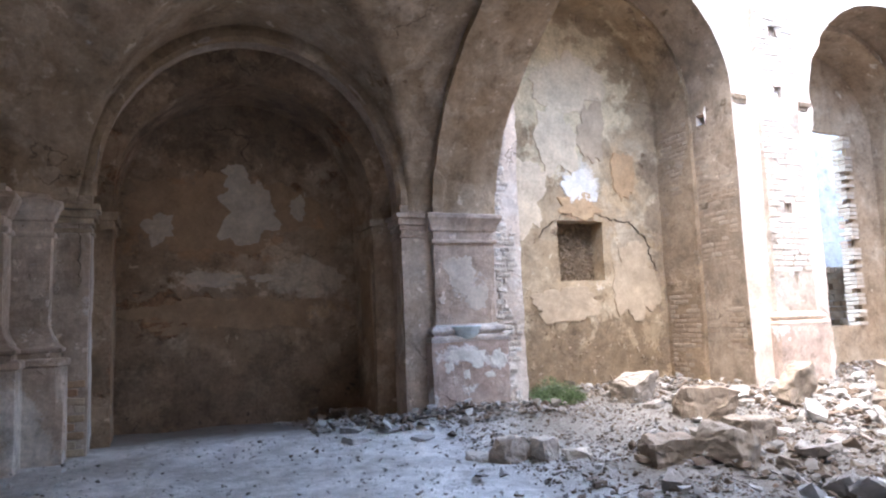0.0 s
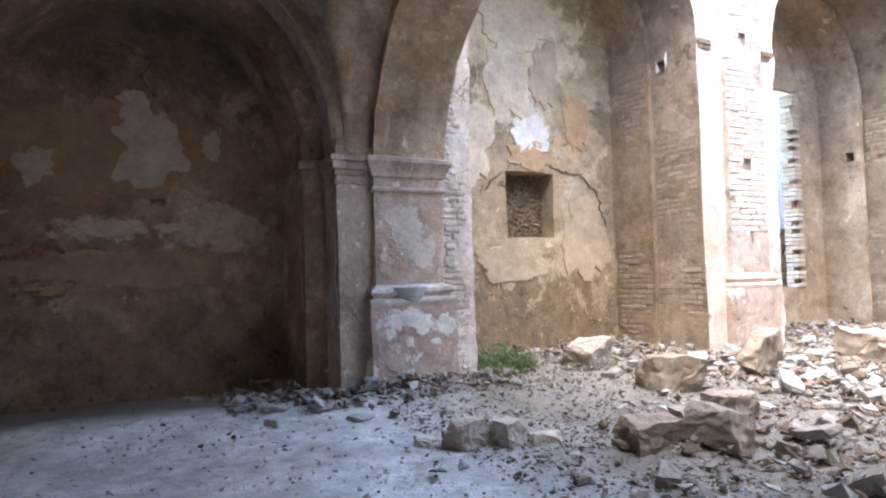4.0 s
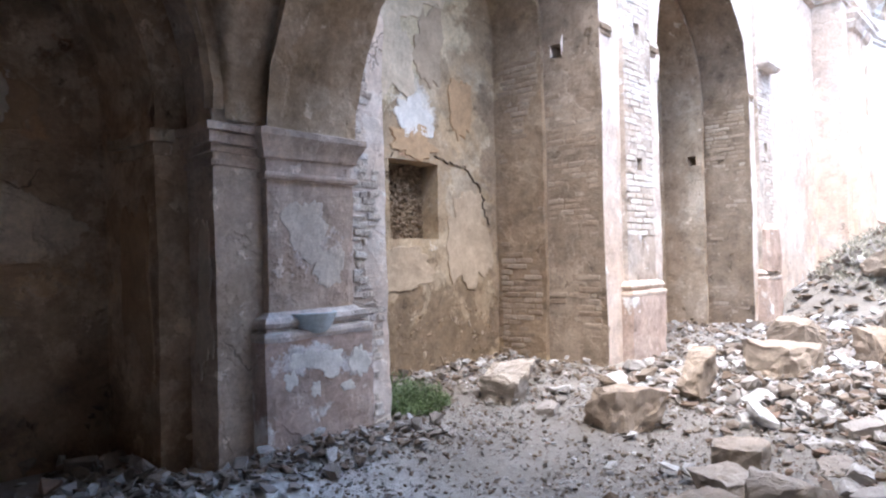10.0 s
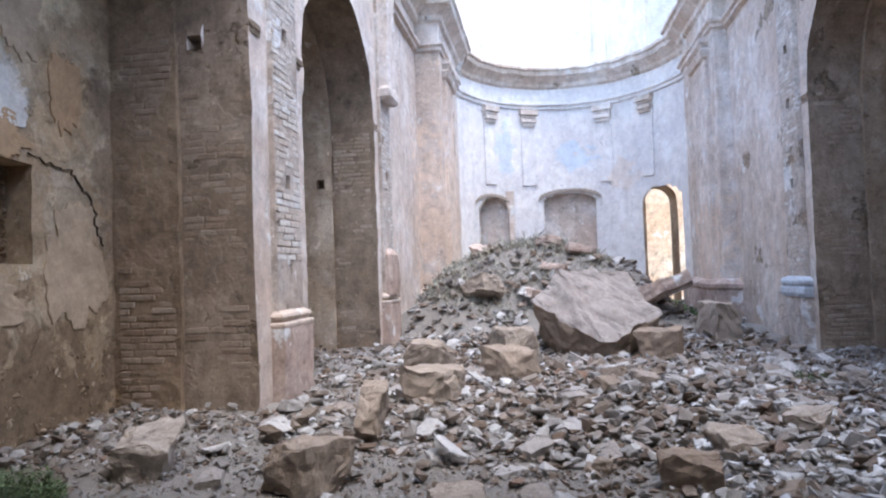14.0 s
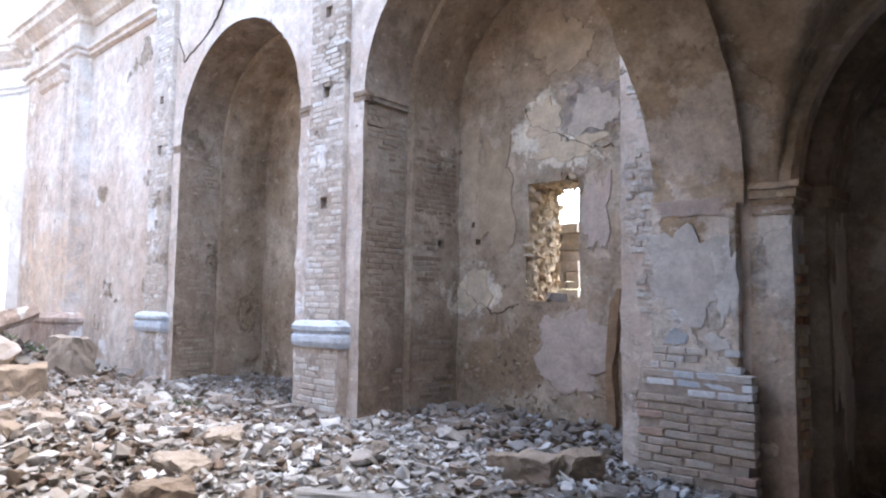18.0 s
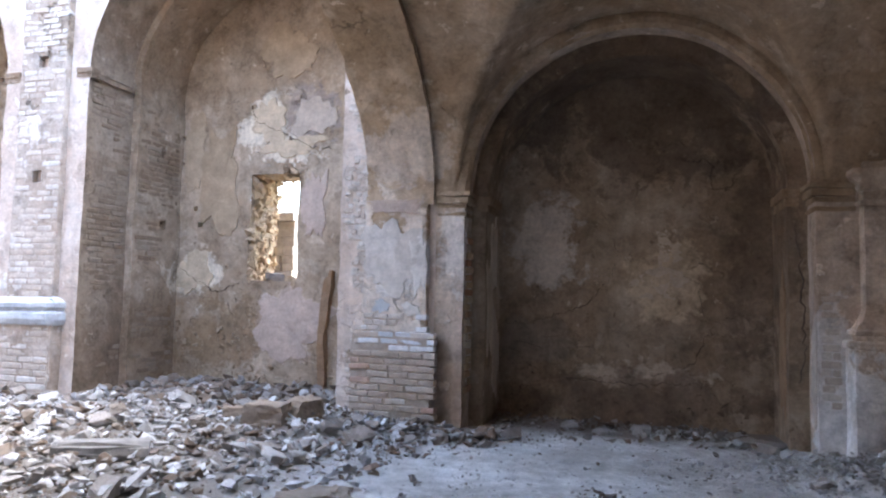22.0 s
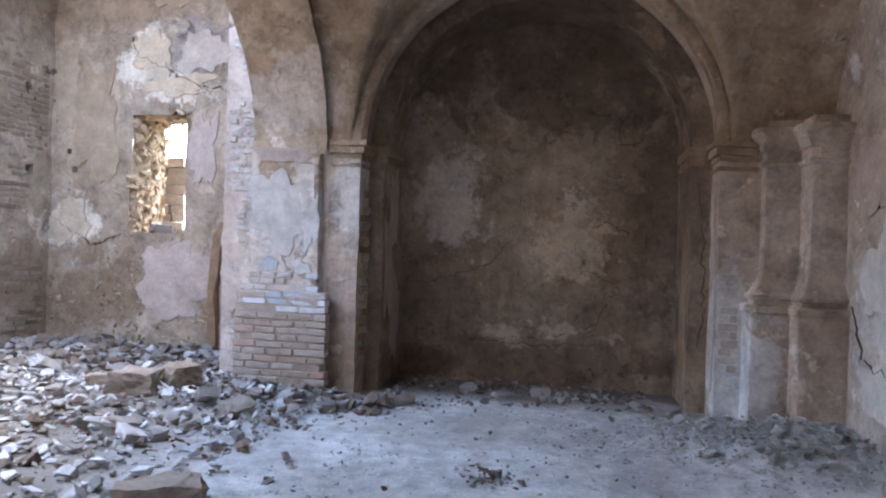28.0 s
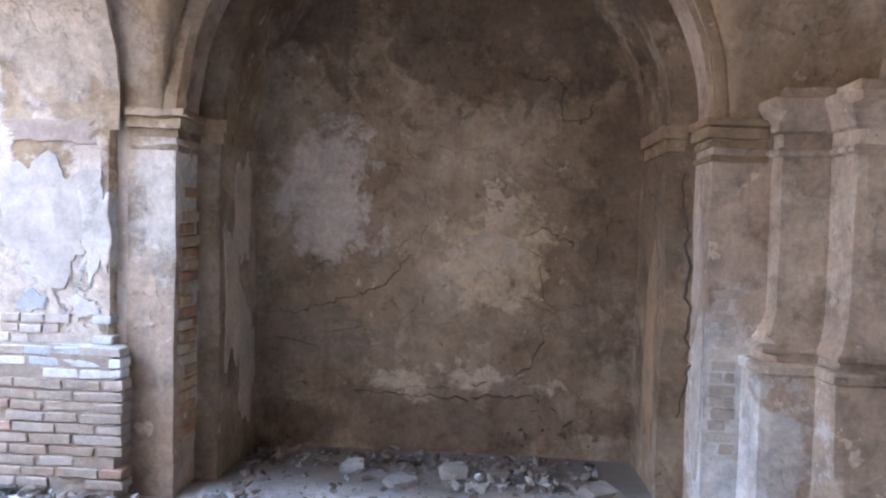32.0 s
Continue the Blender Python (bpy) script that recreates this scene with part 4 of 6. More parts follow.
# ---- mouldings of the niches ----
for yf, s, (na, nb), mt, (oa, ob_), up in ((NF, 1, (-0.95, 1.88), M_VAULT, (0.15, 0.2), 0.0), (SF, -1, (-1.27, 1.9), M_VAULT, (0.17, 0.15), 0.11)):
    e = tagged(new("niche_trim"), "worn plaster arch moulding and imposts round a blind niche", "moulding", kind="structure")
    bm = bmesh.new()
    c, r = (na + nb) / 2, (nb - na) / 2
    n = 40
    prof = [(0.02, 0.04), (-0.018, 0.0), (-0.022, -0.05), (-0.01, -0.1), (0.02, -0.13)]
    rows = []
    for dy, dr in prof:
        rows.append([bm.verts.new((c - (r - dr) * math.cos(math.pi * i / n), yf + s * dy, SPRING + 0.05 + (1.62 - dr) * math.sin(math.pi * i / n))) for i in range(n + 1)])
    for r0, r1 in zip(rows, rows[1:]):
        for i in range(n):
            bm.faces.new((r0[i], r0[i + 1], r1[i + 1], r1[i]))
    weather(bm, 0.02, 0.012)
    part("archivolt", bm, mt, e)
    for x, o, inner in ((na, 1, oa), (nb, -1, ob_)):
        bm = bmesh.new()
        for o1, za, zb in ((0.02, 2.12, 2.16), (0.02, 2.2, 2.25), (0.045, 2.25, 2.32), (0.07, 2.32, 2.37)):
            x0, x1 = (x - 0.3, x + o1) if o > 0 else (x - o1, x + 0.28)
            ys = sorted((yf - s * o1, yf + s * 0.34))
            box(bm, x0, x1, ys[0], ys[1], za + up, zb + up, 0.06)
        weather(bm, 0.012, 0.008, chip=0.01)
        part("impost", bm, M_PIER if o < 0 and s > 0 else mt, e)
        # inner order's impost
        bm = bmesh.new()
        xi = x + o * inner
        for o1, za, zb in ((0.02, 2.2, 2.28), (0.05, 2.28, 2.36)):
            x0, x1 = (xi - 0.1, xi + o1) if o > 0 else (xi - o1, xi + 0.1)
            ys = sorted((yf + s * (0.32 - o1), yf + s * 0.9))
            box(bm, x0, x1, ys[0], ys[1], za + up, zb + up, 0.06)
        weather(bm, 0.012, 0.008, chip=0.01)
        part("impost", bm, mt, e)

# ---- holy water font on the first pilaster ----
e = tagged(new("water_font"), "small pale blue half-round water font set on a pilaster base", "font")
e.location = (2.52, NP - 0.02, 1.06)
bm = bmesh.new()
n = 16
rows = []
for rr, z in ((0.05, 0.0), (0.09, 0.02), (0.13, 0.07), (0.155, 0.13), (0.165, 0.145), (0.15, 0.15), (0.135, 0.13), (0.1, 0.07), (0.02, 0.05)):
    rows.append([bm.verts.new((-rr * math.cos(math.pi * i / n) * 1.05, -rr * math.sin(math.pi * i / n) * 0.85, z)) for i in range(n + 1)])
for r0, r1 in zip(rows, rows[1:]):
    for i in range(n):
        bm.faces.new((r0[i], r0[i + 1], r1[i + 1], r1[i]))
M_FONT = stone_mat("pale_blue_stone", [(0.0, (0.5, 0.58, 0.6)), (1.0, (0.55, 0.62, 0.64))], 6, "object", 0.6, 0.2)
part("basin", bm, M_FONT, e, smooth=True)

# ---- brown timber post in the south chapel ----
M_WOOD = stone_mat("old_timber", [(0.0, (0.29, 0.185, 0.115)), (1.0, (0.33, 0.22, 0.14))], 6, "object", 0.8)
bm = bmesh.new()
box(bm, 4.13, 4.23, -2.36, -2.25, 0.2, 1.72, 0.07)
for v in bm.verts:
    v.co.x += 0.05 * math.sin(v.co.z * 2.2) - (0.05 if v.co.z > 1.6 and v.co.x > 4.19 else 0)
weather(bm, 0.035, 0.025, 3)
tagged(part("timber_post", bm, M_WOOD), "short brown weathered timber post against a chapel wall", "post")

# ---- ragged broken edge beside the gallery arch, and patches of bare brick ----
def brick_mesh(i, l, h, d):
    rnd = random.Random(100 + i)
    bm = bmesh.new()
    for k in range(8):
        x, y, z = (k & 1) * 2 - 1, ((k >> 1) & 1) * 2 - 1, ((k >> 2) & 1) * 2 - 1
        bm.verts.new((x * l / 2 * rnd.uniform(0.92, 1.0), y * d / 2 * rnd.uniform(0.9, 1.0), z * h / 2 * rnd.uniform(0.86, 1.04)))
    bmesh.ops.convex_hull(bm, input=bm.verts)
    bmesh.ops.bevel(bm, geom=list(bm.edges), offset=min(l, h, d) * 0.1, segments=1, affect="EDGES")
    me = bpy.data.meshes.new("brick")
    bm.to_mesh(me)
    bm.free()
    return me


BR = {}


def brick(parent, p, l, material, turn=0.0, h=0.062, d=0.12):
    key = (round(l, 2), h, d, material.name, random.randrange(4))
    if key not in BR:
        BR[key] = brick_mesh(len(BR), l, h, d)
        BR[key].materials.append(material)
    ob = new("brick", BR[key])
    ob.parent = parent
    ob.matrix_world = pose(*p, random.uniform(-2, 2), random.uniform(-2.2, 2.2), turn + random.uniform(-1.5, 1.5))
    return ob


def brick_field(parent, x0, x1, y, z0, z1, material, proud, keep, course=0.082, l=0.27, turn=0):
    """Courses of bricks on a face; keep(x, z) tells where they show. turn 90: a face across the nave, at x = y."""
    row = 0
    z = z0 + course / 2
    sg = 1 if proud > 0 else -1
    while z < z1:
        x = x0 - (l / 2 if row % 2 else 0)
        while x < x1:
            ll = l * random.uniform(0.75, 1.2)
            a, b = max(x, x0), min(x + ll, x1)
            if b - a > 0.07 and random.random() < 0.93 and keep((a + b) / 2, z):
                mid, dd = (a + b) / 2, y + proud - sg * 0.06 + random.uniform(-0.006, 0.004)
                brick(parent, (mid, dd, z) if not turn else (dd, mid, z), round((b - a - 0.008) * 50) / 50, material, turn, round(course - 0.009, 3))
            x += ll
        z += course
        row += 1


random.seed(11)
nz = lambda x, z, k, s: noise.noise(Vector((x * k + s, z * k, s * 1.7)))
for (x, sg), ob in TALL.items():
    yf = NP if sg > 0 else SP
    holes = PITS[x, sg]
    top = 6.9 if x < 10 else 6.4
    brick_field(ob, x - 0.35, x + 0.35, yf, 1.75 if sg > 0 else 1.3, top, M_BRICK_PALE, -sg * 0.007,
                lambda a, z: nz(a, z, 0.9, x + sg) < 0.3 and not any(abs(z - h) < 0.11 and abs(a - x) < 0.2 for h in holes), 0.072, 0.25)
# exposed plinths on the south side
S_PIL = [o for o in bpy.data.objects if o.name.startswith("pilaster") and o.parent is None and "exposed brick" in o.get("label", "")][0]
M_BRICK_BLUE = stone_mat("bluewashed_brick", [(0.0, (0.52, 0.58, 0.64)), (0.5, (0.68, 0.69, 0.7)), (1.0, (0.74, 0.75, 0.76))], 5, "object")
brick_field(S_PIL, 2.12, 3.04, SP + 0.085, 0.2, 0.86, M_BRICK, 0.012, lambda a, z: nz(a, z, 3, 4) < 0.42, 0.066)
for k, m in enumerate((M_BRICK_BLUE, M_BRICK_PALE)):
    brick_field(S_PIL, 2.14, 3.0, SP + 0.075, 0.86, 1.07, m, 0.014, lambda a, z: (nz(a, z, 2.4, 6) > -0.28) == (k == 0) and nz(a, z, 4, 8) < 0.4, 0.066)
    brick_field(S_PIL, 2.24, 2.96, SP + 0.004, 1.05, 1.24, m, 0.012, lambda a, z: (nz(a, z, 2.4, 2) > 0) == (k == 0) and nz(a, z, 3.4, 1) > -0.02 + (z - 1.05), 0.062, 0.14)
brick_field(TALL[7.32, -1], 6.9, 7.75, SP + 0.085, 0.2, 0.95, M_BRICK_PALE, 0.008, lambda a, z: True, 0.078)
M_CORE = stone_mat("bare_wall_core", [(0.0, (0.5, 0.43, 0.37)), (0.6, (0.6, 0.54, 0.48)), (1.0, (0.7, 0.66, 0.62))], 7, "object", 0.95, 0.9)
# toothed broken edges on both sides of the gallery arch
for yf, sg, par in ((NF, 1, wall_n), (SF, -1, wall_s)):
    z = 0.3
    while z < 4.9:
        ragged = 0.06 * noise.noise(Vector((z * 2.3, sg, 0)))
        for k in range(3):
            x = 2.97 + k * 0.085 + ragged + random.uniform(-0.02, 0.03)
            if nz(x, z, 1.6, 3.0 + sg) > (0.3, 0.1, -0.15)[k]:
                continue
            ob = brick(par, (x, yf + sg * random.uniform(0.04, 0.052), z), round(random.uniform(0.05, 0.13) * 50) / 50, M_CORE, 0, 0.05, 0.12)
            ob.rotation_euler = [radians(random.gauss(0, 7)) for _ in range(3)]
        z += random.uniform(0.048, 0.062)
# bare brick strip on the south niche's jamb, and patches low on the corner piers
M_BRICK_WARM = stone_mat("warm_brick", [(0.0, (0.42, 0.24, 0.16)), (0.4, (0.5, 0.38, 0.25)), (1.0, (0.6, 0.53, 0.43))], 5, "object")
brick_field(wall_s, -0.97, -0.72, 1.9, 0.45, 2.0, M_BRICK_WARM, -0.03, lambda a, z: nz(a, z, 2, 3) < 0.3, 0.075, 0.22, 90)
# weathered brick showing through the thin plaster of the chapel jambs
M_BRICK_JAMB = stone_mat("weathered_jamb_brick", [(0.0, (0.27, 0.2, 0.145)), (0.5, (0.32, 0.245, 0.183)), (1.0, (0.37, 0.3, 0.235))], 5, "object")
random.seed(12)
for par, x, y0, y1, seed in ((wall_n, 6.54, 6.26, 6.93, 1), (wall_n, 6.48, 6.99, 7.6, 2), (wall_s, 6.68, -1.41, -0.74, 3), (wall_s, 6.57, -2.28, -1.47, 4), (wall_n, 11.42, 6.26, 6.93, 5), (wall_s, 11.42, -1.41, -0.74, 6)):
    brick_field(par, y0, y1, x, 0.3, 3.95, M_BRICK_JAMB, -0.004, lambda a, z: nz(a, z, 1.1, seed) + 0.5 * nz(a, z, 4.0, seed) < 0.12, 0.068, 0.26, 90)
# brick laid bare where the plaster fell from the entrance wall, and beside the south niche
west_wall = bpy.data.objects["wall_west"]
brick_field(west_wall, 0.84, 1.7, WX, 0.3, 1.86, M_BRICK, 0.006, lambda a, z: a > 0.93 + 0.16 * nz(a, z, 2.0, 3) + 0.25 * max(0, 0.8 - z) and z < 1.78 + 0.1 * nz(a, z, 3, 1) and nz(a, z, 2.6, 7) + 0.5 * nz(a, z, 7.0, 2) < 0.12, 0.066, 0.22, 90)
brick_field(wall_s, -1.45, -1.29, SF, 0.32, 1.5, M_BRICK_PALE, 0.012, lambda a, z: nz(a, z, 2.0, 5) < 0.2, 0.07, 0.16)
brick_field(wall_n, -1.1, -0.96, NF, 0.25, 0.9, M_BRICK_WARM, -0.012, lambda a, z: nz(a, z, 2.4, 2) < 0.3, 0.07, 0.2)

# ---- rubble ----
def rock_verts(rnd, flat, n=11):
    bm = bmesh.new()
    for _ in range(n):
        v = Vector((rnd.uniform(-1, 1), rnd.uniform(-1, 1), rnd.uniform(-1, 1)))
        m = max(abs(v.x), abs(v.y), abs(v.z))
        v = v / m * rnd.uniform(0.8, 1.0)
        bm.verts.new((v.x, v.y * rnd.uniform(0.7, 1.0), v.z * flat))
    res = bmesh.ops.convex_hull(bm, input=bm.verts)
    bmesh.ops.delete(bm, geom=[v for v in bm.verts if not v.link_faces], context="VERTS")
    bm.verts.index_update()
    vs = np.array([v.co[:] for v in bm.verts])
    fs = [[v.index for v in f.verts] for f in bm.faces]
    bm.free()
    return vs, np.array(fs)


rnd = random.Random(5)
KINDS = [rock_verts(rnd, f) for f in (0.22, 0.25, 0.3, 0.35, 0.2, 0.45, 0.55, 0.7, 0.8, 0.28, 0.4, 0.6)]


def clear(x, y):
    """True where rubble may lie: inside the nave and the chapels."""
    if x < WX + 0.06 or x > 21.5:
        return False
    if SP + 0.12 < y < NP - 0.12:
        return True
    if 3.4 < x < 6.5 or 8.1 < x < 11.3:
        return SF - 1.55 < y < NF + 1.35
    if -0.8 < x < 1.7:
        return SF - 0.95 < y < NF + 0.95
    return False


def scatter(name, count, x0, x1, y0, y1, size, density, label, material, seed, sink=0.25):
    rnd = random.Random(seed)
    V, F, base = [], [], 0
    made = 0
    for _ in range(count * 4):
        x, y = rnd.uniform(x0, x1), rnd.uniform(y0, y1)
        if not clear(x, y) or rnd.random() > density(x, y):
            continue
        vs, fs = KINDS[rnd.randrange(len(KINDS))]
        s = size[0] * (size[1] / size[0]) ** (rnd.random() ** 1.7) / 2
        e = Euler((rnd.gauss(0, 0.28), rnd.gauss(0, 0.28), rnd.uniform(0, 6.28))).to_matrix()
        w = vs * s * np.array([1.0, rnd.uniform(0.6, 1.0), rnd.uniform(0.8, 1.2)])
        w = w @ np.array(e).T
        z = floor_z(x, y) - w[:, 2].min() * (1 - sink) + rnd.random() ** 3 * 0.06
        w += (x, y, z)
        V.append(w)
        F.append(fs + base)
        base += len(vs)
        made += 1
        if made >= count:
            break
    me = bpy.data.meshes.new(name)
    me.from_pydata(np.concatenate(V).tolist(), [], np.concatenate(F).tolist())
    me.materials.append(material)
    return tagged(new(name, me), label, "rubble", kind="stuff")


def nave_density(x, y):
    edge = 1.0
    if x < 2.0:
        edge = 0.03 + 0.5 * math.exp(-((y - SF - 0.1) / 0.35) ** 2) * (x > 0.6) + 0.9 * math.exp(-((x + 1.7) / 0.5) ** 2 - ((y + 0.1) / 0.7) ** 2)
    elif x < 4.6 and y > 4.3:
        edge = 0.1
    elif x < 4.5 and y > 3.6:
        edge = 0.25
    elif x < 3.2:
        edge = 0.3 + 0.25 * (y < 1.5)
    patch = 0.55 + 0.75 * noise.noise(Vector((x * 0.8, y * 0.8, 4)))
    return max(0.02, min(1.0, edge * (0.45 + patch)))


M_CHIPS = stone_mat("plaster_chips", [(0.0, (0.24, 0.22, 0.2)), (0.4, (0.4, 0.39, 0.37)), (1.0, (0.68, 0.68, 0.67))], 5)
scatter("rubble_gravel", 26000, WX, 11.0, -2.2, 7.6, (0.011, 0.055), lambda x, y: max(nave_density(x, y), 0.55 if x > 2.2 else 0.0), "pale plaster crumbs and gravel strewn on the floor", M_RUBBLE, 21)
scatter("rubble_slabs", 7500, 1.6, 12.0, -2.2, 7.6, (0.045, 0.14), nave_density, "heaps of broken plaster slabs and brick bits", M_RUBBLE, 22)
scatter("rubble_heap", 6500, 5.0, 12.0, 0.2, 5.4, (0.05, 0.17), lambda x, y: math.exp(-((y - 2.6) / 1.9) ** 2), "heap of fallen masonry pieces", M_RUBBLE, 23, 0.1)
scatter("rubble_far", 5200, 11.0, 20.5, -0.4, 6.0, (0.06, 0.3), lambda x, y: 1.0, "far mound of fallen masonry", M_RUBBLE, 24)
scatter("floor_crumbs", 4500, WX, 2.3, -0.6, 6.1, (0.008, 0.045), lambda x, y: 0.25 + 0.75 * max(0, noise.noise(Vector((x * 1.1, y * 1.1, 7))) + 0.2), "small plaster crumbs on the dusty floor", M_CHIPS, 25)
scatter("floor_crumbs", 9000, 2.0, 5.0, 2.6, 6.3, (0.008, 0.042), lambda x, y: 0.3 + 0.7 * max(0, noise.noise(Vector((x * 1.3, y * 1.3, 9))) + 0.3), "grey plaster crumbs on the earth floor", M_RUBBLE, 26)
scatter("niche_rubble", 700, -0.85, 1.75, -1.62, -0.7, (0.015, 0.1), lambda x, y: 0.25 + 0.75 * (y < -1.3), "stones and plaster crumbs along the niche wall", M_RUBBLE, 37)
scatter("niche_rubble", 420, 0.7, 1.85, 5.9, 7.15, (0.03, 0.14), lambda x, y: math.exp(-((x - 1.7) / 0.45) ** 2), "stones and plaster heaped in the niche corner", M_RUBBLE, 27)
M_PALE_BITS = stone_mat("pale_plaster_bits", [(0.0, (0.38, 0.37, 0.36)), (0.6, (0.5, 0.5, 0.5)), (1.0, (0.62, 0.62, 0.63))], 4)
scatter("pale_slabs", 1500, 2.2, 6.5, -0.5, 2.6, (0.04, 0.16), lambda x, y: 0.3 + 0.7 * nave_density(x, y), "flat white plaster shards strewn over the rubble", M_PALE_BITS, 28, 0.1)
scatter("pale_slabs", 900, 5.5, 11.0, 0.0, 5.8, (0.04, 0.14), nave_density, "flat white plaster shards strewn over the rubble", M_PALE_BITS, 29, 0.1)
scatter("pier_foot_rubble", 700, 1.5, 3.4, 5.55, 6.3, (0.03, 0.13), lambda x, y: math.exp(-((y - 6.1) / 0.3) ** 2), "plaster and brick crumbs at the foot of a pier", M_RUBBLE, 31)
scatter("pier_foot_rubble", 900, 1.4, 3.6, -0.65, 0.3, (0.03, 0.14), lambda x, y: math.exp(-((y + 0.45) / 0.35) ** 2), "plaster and brick crumbs at the foot of a pier", M_RUBBLE, 32)
scatter("corner_rubble", 1600, WX, 0.2, -1.2, 1.2, (0.02, 0.11), lambda x, y: math.exp(-((x + 1.75) / 0.6) ** 2 - ((y - 0.1) / 0.7) ** 2) + 0.5 * (y < -1.0), "plaster crumbs heaped in the corner", M_CHIPS, 33)
scatter("corner_rubble", 1300, WX, 0.4, -0.65, 1.4, (0.015, 0.07), lambda x, y: math.exp(-((x + 1.5) / 0.9) ** 2 - ((y - 0.1) / 0.6) ** 2), "pale plaster crumbs heaped in the corner", M_PALE_BITS, 38)
scatter("floor_clump", 90, 0.1, 0.75, 1.1, 1.6, (0.02, 0.1), lambda x, y: math.exp(-((x - 0.42) / 0.16) ** 2 - ((y - 1.35) / 0.1) ** 2), "dark broken crumbs in a clump on the dusty floor", M_RUBBLE, 45)
scatter("chapel_rubble", 1500, 3.3, 6.6, -2.2, -0.5, (0.05, 0.22), lambda x, y: 0.3 + 0.7 * (y < -1.2), "broken plaster heaped in the chapel", M_RUBBLE, 34)
scatter("chapel_rubble", 700, 3.3, 6.5, 6.2, 7.6, (0.03, 0.14), lambda x, y: 0.15 + 0.85 * (y > 7.1), "broken plaster heaped along the chapel wall", M_RUBBLE, 35)

# ---- single fallen blocks ----
def block_mesh(seed, sx, sy, sz, cut=6):
    """A broken lump of masonry: a hull with one straight side, roughened."""
    rnd = random.Random(seed)
    bm = bmesh.new()
    for k in range(8):
        v = Vector(((k & 1) * 2 - 1, ((k >> 1) & 1) * 2 - 1, ((k >> 2) & 1) * 2 - 1))
        if rnd.random() < 0.5:
            axis = rnd.randrange(3)
            w = v.copy()
            v[axis] *= rnd.uniform(0.1, 0.5)
            w[(axis + 1) % 3] *= rnd.uniform(0.2, 0.7)
            bm.verts.new([w[i] * q / 2 * rnd.uniform(0.85, 1.0) for i, q in enumerate((sx, sy, sz))])
        bm.verts.new([v[i] * q / 2 * rnd.uniform(0.78, 1.05) for i, q in enumerate((sx, sy, sz))])
    bmesh.ops.convex_hull(bm, input=bm.verts)
    bmesh.ops.delete(bm, geom=[v for v in bm.verts if not v.link_faces], context="VERTS")
    bmesh.ops.triangulate(bm, faces=bm.faces)
    bmesh.ops.subdivide_edges(bm, edges=bm.edges, cuts=cut, use_grid_fill=True)
    big = max(sx, sy, sz)
    for v in bm.verts:
        p = v.co / big
        o = Vector((seed * 3.1, 0, 0))
        v.co += (noise.noise_vector(p * 2.2 + o) * 0.055 + noise.noise_vector(p * 6 + o) * 0.045 + noise.noise_vector(p * 14 + o) * 0.028) * min(big, 2.5 * min(sx, sy, sz))
    me = bpy.data.meshes.new("masonry_block")
    bm.to_mesh(me)
    bm.free()
    me.materials.append(M_ROCK)
    return me


def block(x, y, size, seed, turn, tilt=(0, 0), sink=0.06, label="fallen lump of pale brown masonry lying on rubble", mesh=None, lift=0.0, material=None):
    me = mesh or block_mesh(seed, *size)
    if material:
        me.materials.clear()
        me.materials.append(material)
    ob = new("masonry_block", me)
    r = Euler((radians(tilt[0]), radians(tilt[1]), radians(turn))).to_matrix().to_4x4()
    low = min((r @ v.co).z for v in me.vertices)
    ob.matrix_world = Matrix.Translation((x, y, floor_z(x, y) - low - sink + lift)) @ r
    return tagged(ob, label, "rock", "fallen masonry blocks")


block(4.6, 6.12, (0.5, 0.36, 0.36), 1, 15, (4, -6), label="squarish fallen masonry block on the chapel floor")
block(4.5, 4.95, (0.58, 0.34, 0.34), 41, -20, (-4, 6), label="broad fallen masonry block with a broken top")
block(5.65, 4.85, (0.36, 0.2, 0.52), 3, 10, (10, 38), label="wedge of masonry tilted on the rubble")
block(7.2, 4.6, (0.85, 0.45, 0.36), 4, -10, (0, 4), label="long rounded masonry block in the rubble")
block(8.4, 3.9, (0.6, 0.5, 0.45), 5, 40, label="rough masonry block among rubble")
block(9.1, 5.0, (0.6, 0.45, 0.5), 6, 70)
bm = bmesh.new()
for p in ((-0.3, 0.96, 1.02), (-0.1, 0.55, 1.5), (0.2, -0.5, 1.4), (-0.2, -0.9, 0.82), (-0.75, -0.1, 0.45), (-0.5, -0.2, 0.1), (-0.3, 0.5, 0.1), (0.8, 0.6, 1.2), (0.9, -0.5, 1.1), (0.7, -0.8, 0.1), (0.6, 0.7, 0.1)):
    bm.verts.new(p)
bmesh.ops.convex_hull(bm, input=bm.verts)
bm.normal_update()
for f in bm.faces:
    f.material_index = 1 if f.normal.z > 0.3 and f.normal.x < 0.1 and f.normal.y < 0.2 else 0
bmesh.ops.subdivide_edges(bm, edges=bm.edges, cuts=14, use_grid_fill=True)
for v in bm.verts:
    p = v.co.copy()
    r = 0.8 if v.link_faces[0].material_index else 1.1
    v.co += (noise.noise_vector(p * 1.3) * 0.08 + noise.noise_vector(p * 4) * 0.06 + noise.noise_vector(p * 9) * 0.03 + noise.noise_vector(p * 21) * 0.014) * r
boulder = bpy.data.meshes.new("masonry_block")
bm.to_mesh(boulder)
bm.free()
boulder.materials.append(M_ROCK)
boulder.materials.append(stone_mat("pale_plaster_face", [(0.0, (0.37, 0.325, 0.3)), (1.0, (0.4, 0.36, 0.335))], 2.2, "object", 0.92, 1.0))
ob = new("masonry_block", boulder)
ob.location = (10.8, 2.7, 0.02)
